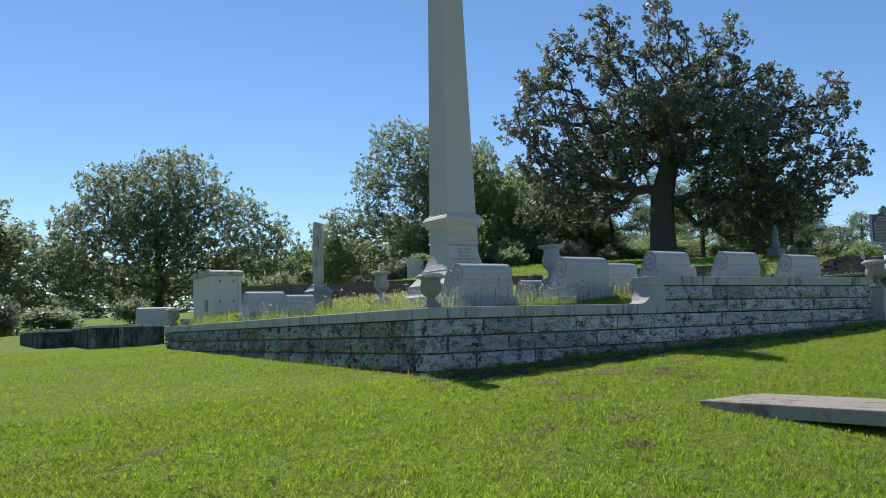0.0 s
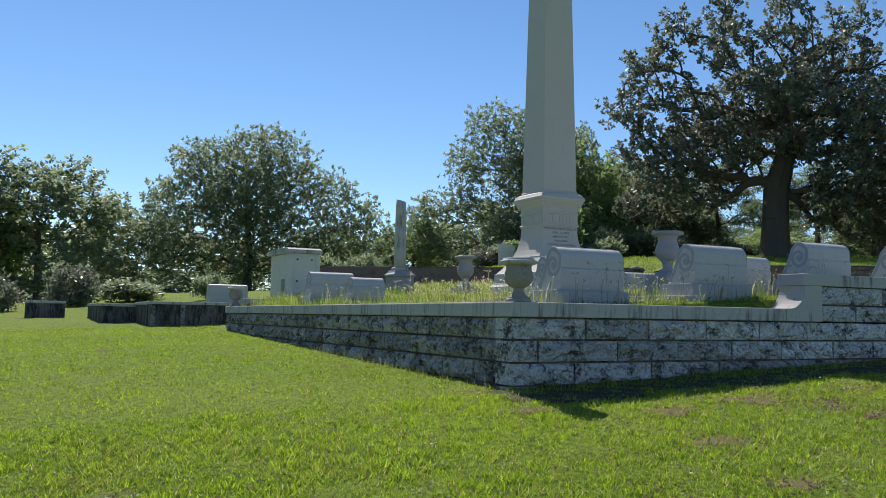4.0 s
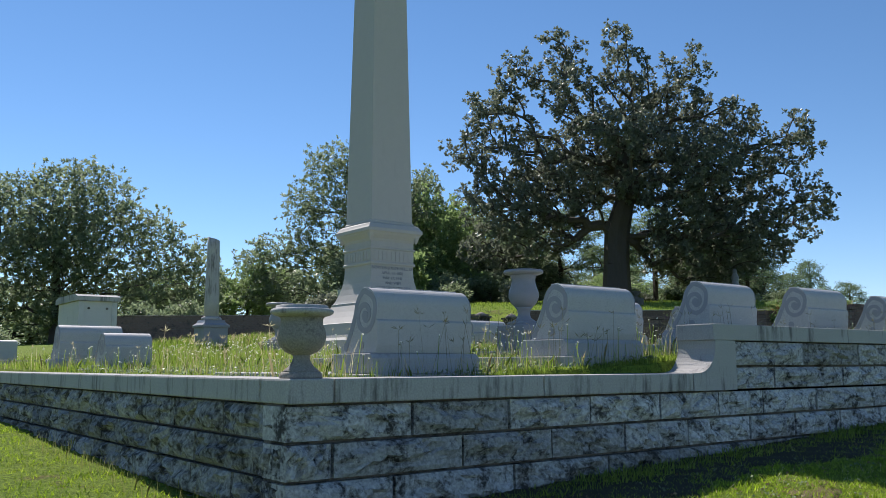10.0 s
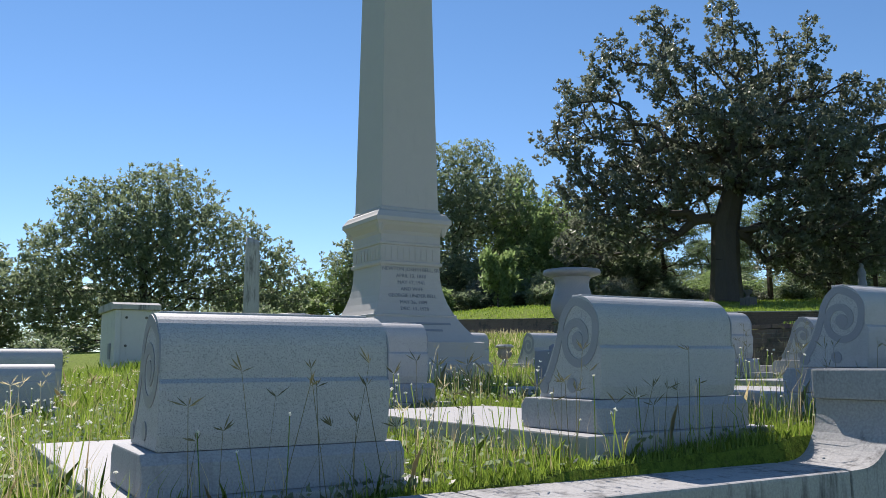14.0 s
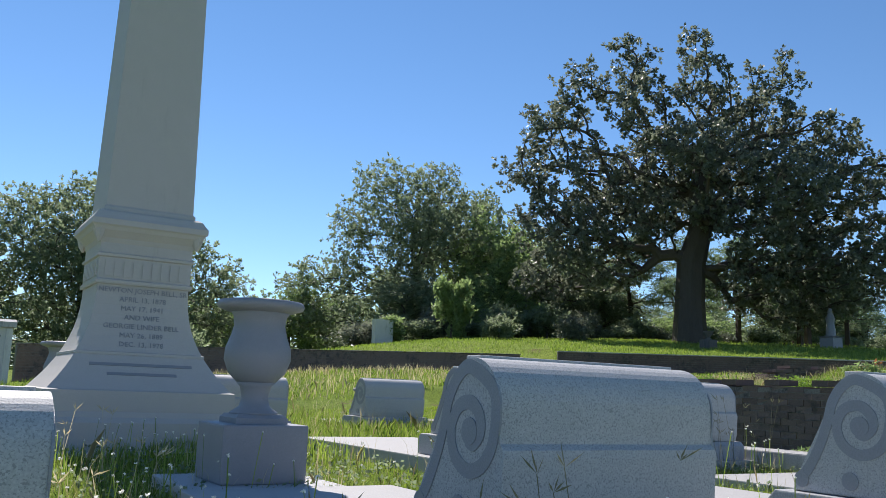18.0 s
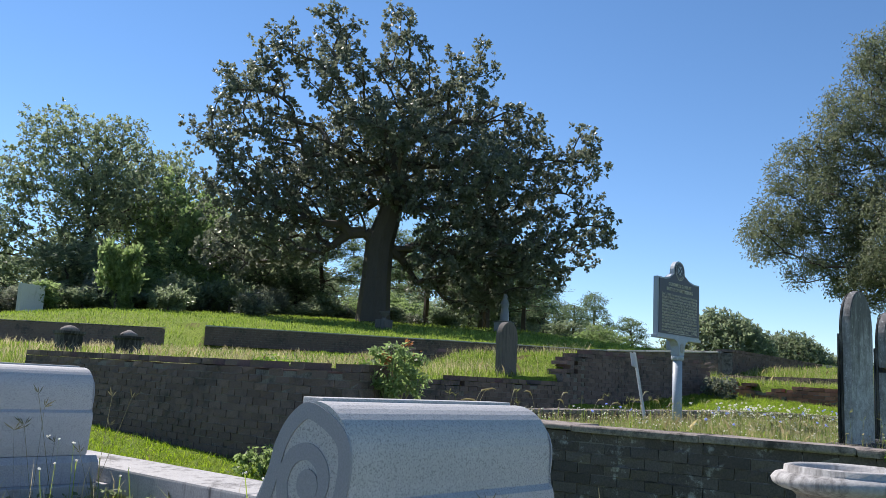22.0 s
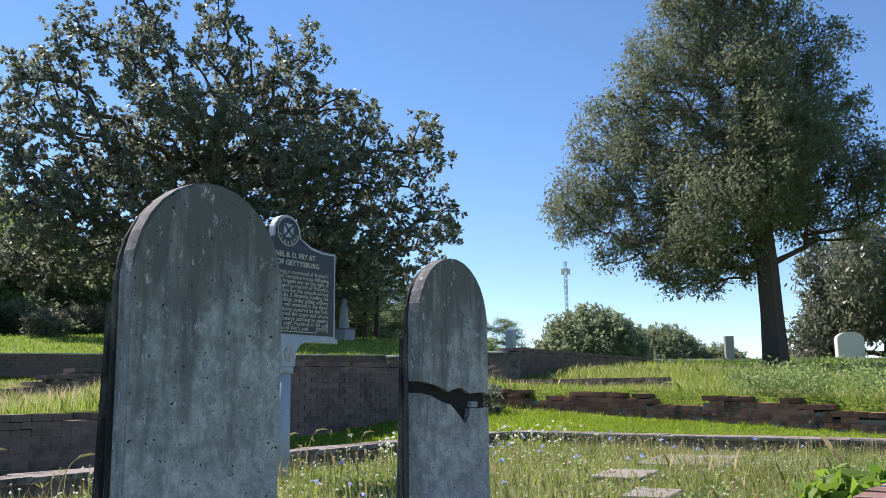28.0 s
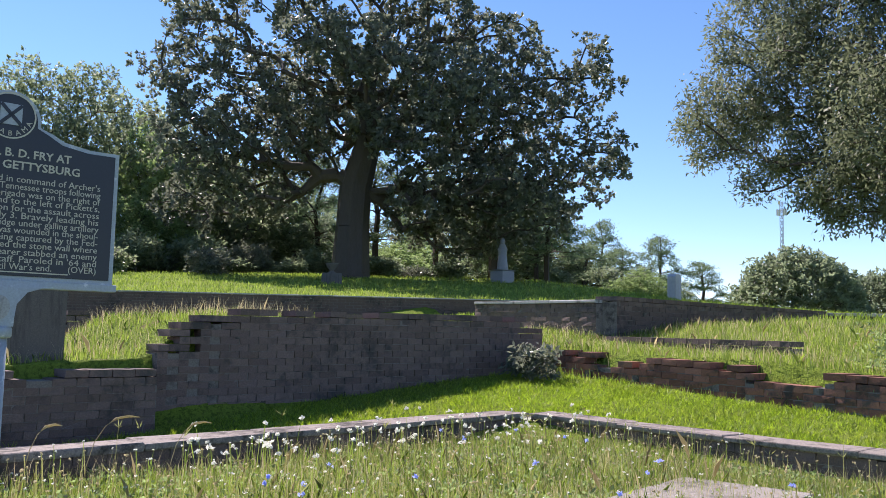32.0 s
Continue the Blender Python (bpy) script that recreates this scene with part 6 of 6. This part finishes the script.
weed(9.65, 2.0, -.2, .45, .55, M_leaf_light, "upright green weed beside the coping", 8, .13, 18, None, 26)
weed(15.4, 7.75, .98, .7, .16, M_leaf_sumac, "green creeper on the low wall", 9, .05, 40)
weed(13.6, 8.0, .92, .7, .16, M_leaf_sumac, "green creeper on the low wall", 10, .05, 40)

# ---------------------------------------------------------------- grass
def blades(name, label, x, y, h, wid, g, mat, bend=0.35, z=None, lift=-.01):
    """Bent blades of grass, each a strip of two quads closed to a point (drawn as three triangles)."""
    n = len(x)
    z0 = (gz(x, y) if z is None else z) + lift
    p = np.stack([x, y, z0], -1)
    a = g.uniform(0, 2 * np.pi, n)
    side = np.stack([np.cos(a), np.sin(a), 0 * a], -1) * (wid / 2)[:, None]
    b = g.uniform(0, 2 * np.pi, n)
    k = (g.uniform(.1, 1, n) * bend * h)[:, None]
    out = np.stack([np.cos(b), np.sin(b), 0 * b], -1) * k
    up = np.stack([0 * h, 0 * h, h], -1)
    mid = p + up * .55 + out * .3
    tip = p + up * (1 - .25 * bend) + out
    v = np.stack([p - side, p + side, mid + side * .8, tip, mid - side * .8], 1)
    ob = new(name, fast_mesh(name, v, 5, mat))
    tagged(ob, label, "grass", kind="stuff")
    return ob


def in_plots(x, y):
    a = (x > -.05) & (x < P1X + .02) & (y > -.05) & (y < P1Y + .05)
    b = (x > P2[0] - .05) & (x < P2[1] + .1) & (y > P2[2] - .15) & (y < P2[3] + .4)
    return a | b


gg = np.random.default_rng(90)


def scatter(n, x0, x1, y0, y1, keep=None):
    x, y = gg.uniform(x0, x1, n), gg.uniform(y0, y1, n)
    for sx0, sx1, sy0, sy1 in SLABS:
        off = (x < sx0) | (x > sx1) | (y < sy0) | (y > sy1)
        x, y = x[off], y[off]
    if keep is not None:
        k = keep(x, y)
        x, y = x[k], y[k]
    return x, y


def lawn(n, x0, x1, y0, y1, h0, h1, w0, keep, label, mat):
    """Short mown blades, one bent triangle each, thinner on the worn spots."""
    x, y = scatter(n, x0, x1, y0, y1, keep)
    bare = np.zeros(len(x))
    for px, py, pr in PATCHES:
        bare = np.maximum(bare, np.clip(1.5 - ((x - px) / (1.7 * pr)) ** 2 - ((y - py) / pr) ** 2, 0, 1))
    # fewer blades over the strip that darkens the wall's shadow
    foot = (x > -.2) & (x < 9.3) & (y > -.62 - .1 * np.sin(3.1 * x) - .05 * np.sin(8.3 * x)) & (y < 0)
    bare = np.where(foot, 1.0, bare)
    ok = gg.uniform(0, 1, len(x)) > np.where(foot, .38 + .15 * (y > -.3), .22 * bare)
    x, y = x[ok], y[ok]
    clump = 0.75 + 0.5 * np.sin(x * 2.1 + 1.3 * np.sin(y * 1.7)) * np.sin(y * 2.6 + np.sin(x * 1.1))
    tuft = np.maximum(0, np.sin(11 * x + 2 * np.sin(5 * y)) * np.sin(12 * y + 2 * np.sin(4 * x)))
    h = gg.uniform(h0, h1, len(x)) * (.6 + .3 * clump + .7 * tuft)
    k = len(x)
    p = np.stack([x, y, gz(x, y) - .006], -1)
    a = gg.uniform(0, 2 * np.pi, k)
    w = w0 * gg.uniform(.6, 1.4, k) / 2
    side = np.stack([np.cos(a) * w, np.sin(a) * w, 0 * a], -1)
    b = gg.uniform(0, 2 * np.pi, k)
    r = gg.uniform(.1, 1.3, k) * h
    tip = p + np.stack([np.cos(b) * r, np.sin(b) * r, h], -1)
    ob = new("lawn_grass", fast_mesh("lawn_grass", np.stack([p - side, p + side, tip], 1), 3, mat))
    tagged(ob, label, "grass", kind="stuff")


outside = lambda x, y: ~in_plots(x, y)
lawn(440000, -6, 11, -6.5, -.02, .016, .046, .0085, outside, "short mown green lawn grass", M_grass)
lawn(30000, -6, 11, -6.5, -.02, .012, .04, .008, outside, "scattered dry clippings in the lawn", M_dry)
lawn(100000, -9, 6, -13, -6.4, .014, .038, .010, outside, "short mown green lawn grass", M_grass)
lawn(170000, -12, 0, -5, 13, .015, .042, .011, outside, "short mown green lawn grass", M_grass)
lawn(50000, 9.3, 12.1, 0, 13, .02, .06, .010, outside, "short mown grass on a path", M_grass)
lawn(90000, 12.2, 24.6, 4.95, 7.35, .02, .075, .010, outside, "short mown grass on a path", M_grass)
lawn(60000, 22.3, 24.5, -3, 5.2, .02, .07, .010, outside, "short mown grass on a path", M_grass)
lawn(12000, 17.6, 22.4, -.6, .0, .02, .07, .010, None, "short grass at the open front of the plot", M_grass)
lawn(50000, 11, 30, -6, -.4, .02, .06, .012, outside, "short mown green lawn grass", M_grass)


def tall(n, x0, x1, y0, y1, h0, h1, w0, label, mat, keep=None, bend=.55):
    x, y = scatter(n, x0, x1, y0, y1, keep)
    on = np.zeros(len(x), bool)
    for sx0, sx1, sy0, sy1 in SLABS:
        on |= (x > sx0 - .02) & (x < sx1 + .02) & (y > sy0 - .02) & (y < sy1 + .02)
    x, y = x[~on], y[~on]
    h = gg.uniform(h0, h1, len(x)) * (.65 + .35 * (1 + np.sin(x * 3.1) * np.sin(y * 2.3 + x)))
    blades("tall_grass", label, x, y, h, np.full(len(x), w0) * gg.uniform(.6, 1.3, len(x)), gg, mat, bend)


tall(46000, .38, 8.9, .37, 4.5, .03, .09, .0042, "unmown green grass inside the plot", M_tall)
tall(16000, .37, 8.9, .365, .62, .025, .06, .0042, "unmown green grass along the coping", M_tall)
tall(24000, .4, 8.9, 4.5, 11, .07, .20, .007, "tall unmown green grass inside the plot", M_tall)
tall(4200, .4, 8.9, .38, 11, .14, .34, .003, "dry straw-coloured grass stems inside the plot", M_dry)
tall(6000, .4, 8.9, .38, 11, .06, .18, .005, "olive weeds inside the plot", M_weed)
tall(46000, 12.6, 22.05, .28, 4.75, .05, .16, .0045, "tall weedy grass inside the plot", M_tall)
tall(15000, 12.6, 22.05, .28, 4.75, .10, .28, .0018, "dry brown grass stems inside the plot", M_dry)
tall(26000, 12.6, 22.05, .28, 4.75, .05, .18, .0034, "olive weeds inside the plot", M_weed)
tall(32000, 12.4, 22, 7.8, 14, .05, .17, .008, "rough grass on the raised plot", M_tall)
tall(9000, 12.4, 22, 7.8, 14, .12, .32, .004, "dry grass on the raised plot", M_dry)
tall(36000, 24.5, 31, -1.0, 9, .04, .15, .007, "rough grass on the raised plot", M_tall)
tall(9000, 24.7, 31, -1.0, 9, .08, .24, .004, "dry grass on the raised plot", M_dry)
tall(22000, 7, 22, 14, 24, .05, .16, .016, "rough grass on the mound", M_tall)
tall(7000, 7, 22, 14, 24, .1, .28, .012, "dry golden grass on the mound", M_dry)
tall(24000, 20, 44, 14, 40, .06, .16, .03, "rough grass on the slope", M_tall)
tall(9000, 1, 9, 11.6, 20, .1, .3, .012, "rough grass behind the plot", M_tall)
tall(5500, -.1, 9.3, -.26, -.012, .03, .10, .006, "dark ragged grass along the shaded foot of the wall", M_tall)
tall(2600, .4, 8.9, .40, .9, .08, .22, .0035, "tall pale grass between the markers", M_tall)
tall(900, .4, 8.9, .40, .9, .14, .30, .0028, "dry straw-coloured grass stems between the markers", M_dry)
tall(260, -.3, -.02, .2, 5, .06, .18, .004, "dry weeds along the foot of the wall", M_weed)
tall(16000, 28, 47, -3, 14, .06, .2, .02, "rough grass on the upper terrace", M_tall)
tall(9000, 36, 60, 14, 38, .06, .2, .03, "rough grass on the upper terrace", M_tall)


def flowers(name, label, x, y, h, r, g, mat, stem=M_tall):
    n = len(x)
    z = gz(x, y)
    lean = g.normal(0, .12, (n, 2)) * h[:, None]
    top = np.stack([x + lean[:, 0], y + lean[:, 1], z + h], -1)
    ob = thing(name, label, "flowers", kind="stuff")
    base = np.stack([x, y, z - .01], -1)
    a = g.uniform(0, 2 * np.pi, n)
    s = np.stack([np.cos(a), np.sin(a), 0 * a], -1) * .0022
    part("stem", fast_mesh("stem", np.stack([base - s, base + s, top + s, top - s], 1), 4, stem), None, ob)
    heads = leaf_cloud(top, 9, .35 * r, r * 1.2, g, (1, 1, .7), 0, .6)
    part("head", fast_mesh("head", heads, 4, mat), None, ob)
    for o in ob.children:
        tagged(o, kind="stuff")


x, y = scatter(380, .3, 3.6, .4, 2.6)
flowers("white_wildflowers", "small white wildflowers on thin stems in the tall grass", x, y, gg.uniform(.16, .34, len(x)), .009, gg, M_flower_white)
x, y = scatter(380, 3.6, 8.9, .4, 3.2)
flowers("white_wildflowers", "small white wildflowers on thin stems in the tall grass", x, y, gg.uniform(.16, .36, len(x)), .009, gg, M_flower_white)
x, y = scatter(600, .3, 5, 2.6, 9)
flowers("white_wildflowers", "small white wildflowers on thin stems in the tall grass", x, y, gg.uniform(.14, .30, len(x)), .009, gg, M_flower_white)
x, y = scatter(480, 12.7, 22.0, 2.4, 4.7)
flowers("white_clover", "white clover heads in the weedy grass", x, y, gg.uniform(.10, .28, len(x)), .010, gg, M_flower_white)
x, y = scatter(90, 18.2, 22.0, 3.6, 4.7)
flowers("dandelion_clocks", "round white dandelion clocks along the low wall", x, y, gg.uniform(.18, .36, len(x)), .024, gg, M_flower_white)
x, y = scatter(1300, 12.7, 22.0, .4, 4.7)
flowers("dry_seed_heads", "brown dried clover heads in the weedy grass", x, y, gg.uniform(.10, .26, len(x)), .011, gg, M_dry, M_weed)
x, y = scatter(42, 13.5, 20.4, .8, 3.6)
flowers("blue_chicory", "blue chicory flowers in the weedy grass", x, y, gg.uniform(.2, .34, len(x)), .02, gg, M_flower_blue)
x, y = scatter(300, 12.6, 20.6, 0, 2.4)
flowers("white_clover", "white clover heads in the weedy grass", x, y, gg.uniform(.08, .22, len(x)), .009, gg, M_flower_white)

def seed_stalks(label, x, y, h, g, mat):
    """Thin upright stalks that end in a few spread fingers."""
    n = len(x)
    z = gz(x, y)
    base = np.stack([x, y, z - .01], -1)
    top = base + np.stack([g.normal(0, .14, n) * h, g.normal(0, .10, n) * h, h], -1)
    a = g.uniform(0, np.pi, n)
    side = np.stack([np.cos(a), np.sin(a), 0 * a], -1) * .0016
    quads = [np.stack([base - side, base + side, top + side * .7, top - side * .7], 1)]
    for k in range(5):
        d = np.stack([g.normal(0, .6, n), g.normal(0, .6, n), g.uniform(.3, 1, n)], -1)
        d /= np.linalg.norm(d, axis=1)[:, None]
        tip = top + d * g.uniform(.03, .075, n)[:, None]
        w = np.cross(d, [0.0, 1.0, 0.0]) * .003
        quads.append(np.stack([top - w * .4, (top + tip) / 2 - w, tip, (top + tip) / 2 + w], 1))
    ob = new("seed_stalks", fast_mesh("seed_stalks", np.concatenate(quads), 4, mat))
    tagged(ob, label, "grass", kind="stuff")


x, y = scatter(34, .95, 2.6, .40, .53)
seed_stalks("tall thin grass stalks with fingered seed heads before the markers", x, y, gg.uniform(.22, .46, len(x)), gg, M_stalk)
x, y = scatter(46, 2.6, 8.9, .40, .53)
seed_stalks("tall thin grass stalks with fingered seed heads before the markers", x, y, gg.uniform(.20, .44, len(x)), gg, M_stalk)
x, y = scatter(60, 5.9, 8.9, 2.95, 3.42)
seed_stalks("tall thin grass stalks with fingered seed heads before the markers", x, y, gg.uniform(.25, .55, len(x)), gg, M_stalk)
x, y = scatter(120, .4, 4.6, 1.0, 9.0)
seed_stalks("tall thin grass stalks with fingered seed heads in the plot", x, y, gg.uniform(.22, .42, len(x)), gg, M_dry)
x, y = scatter(160, 12.6, 22.0, .4, 4.7)
seed_stalks("tall thin grass stalks with fingered seed heads in the weedy plot", x, y, gg.uniform(.22, .42, len(x)), gg, M_weed)
gp = np.random.default_rng(17)
for i in range(16):
    px, py = 12.9 + .36 * i + gp.uniform(-.15, .15), gp.uniform(4.25, 4.68)
    hh, ln = gp.uniform(.42, .72), gp.uniform(.12, .34) * (1 if gp.random() < .75 else -1)
    pl = thing("grass_plume", "arching straw-coloured foxtail grass plume by the low wall", "grass", pose(px, py, gz1(px, py) - .02), "foxtail plumes")
    bend = [(ln * t ** 2.2, .05 * math.sin(i) * t, hh * (t - .28 * t ** 4)) for t in (0, .25, .5, .7, .85, 1.0)]
    bms = bmesh.new()
    tube(bms, bend[:5], [.0028, .0026, .0024, .002, .002], 4)
    part("stem", bms, M_dry, pl)
    bmt = bmesh.new()
    tube(bmt, [bend[3], bend[4], bend[5], (bend[5][0] + ln * .25, bend[5][1], bend[5][2] - .01)], [.003, .009, .008, .002], 5)
    part("plume", bmt, M_dry, pl)

# ---------------------------------------------------------------- low leaves
def low_leaves(name, label, category, x, y, per, spread, size, mat, up):
    c = np.stack([x, y, gz(x, y) + up], -1)
    ob = new(name, fast_mesh(name, leaf_cloud(c, per, spread, size, gg, (1, 1, .35), 0, .6), 4, mat))
    tagged(ob, label, category, kind="stuff")


x, y = scatter(2600, 12.7, 22.0, .3, 4.7)
low_leaves("clover_leaves", "small round clover leaves low in the weedy grass", "plant", x, y, 9, .05, .032, M_leaf_light, .05)
x, y = scatter(1500, .4, 8.9, .4, 6)
low_leaves("clover_leaves", "small round clover leaves low in the grass", "plant", x, y, 9, .05, .03, M_leaf_mid, .05)
lx, ly = [], []
for px, py, pr in PATCHES:
    lx.append(px + gg.normal(0, 1.4 * pr, 45))
    ly.append(py + gg.normal(0, .9 * pr, 45))
lx, ly = np.concatenate(lx), np.concatenate(ly)
low_leaves("leaf_litter", "dry brown leaf litter on worn spots of the lawn", "litter", lx, ly, 3, .03, .026, M_litter, .012)
x, y = scatter(1500, -4, 9, -6, -.3)
low_leaves("leaf_litter", "dry brown bits scattered over the lawn", "litter", x, y, 4, .03, .024, M_litter, .012)
x, y = scatter(700, -5, 9, -6, -.3)
low_leaves("broadleaf_weeds", "dark flat weeds among the mown grass", "plant", x, y, 7, .03, .022, M_leaf_mid, .018)
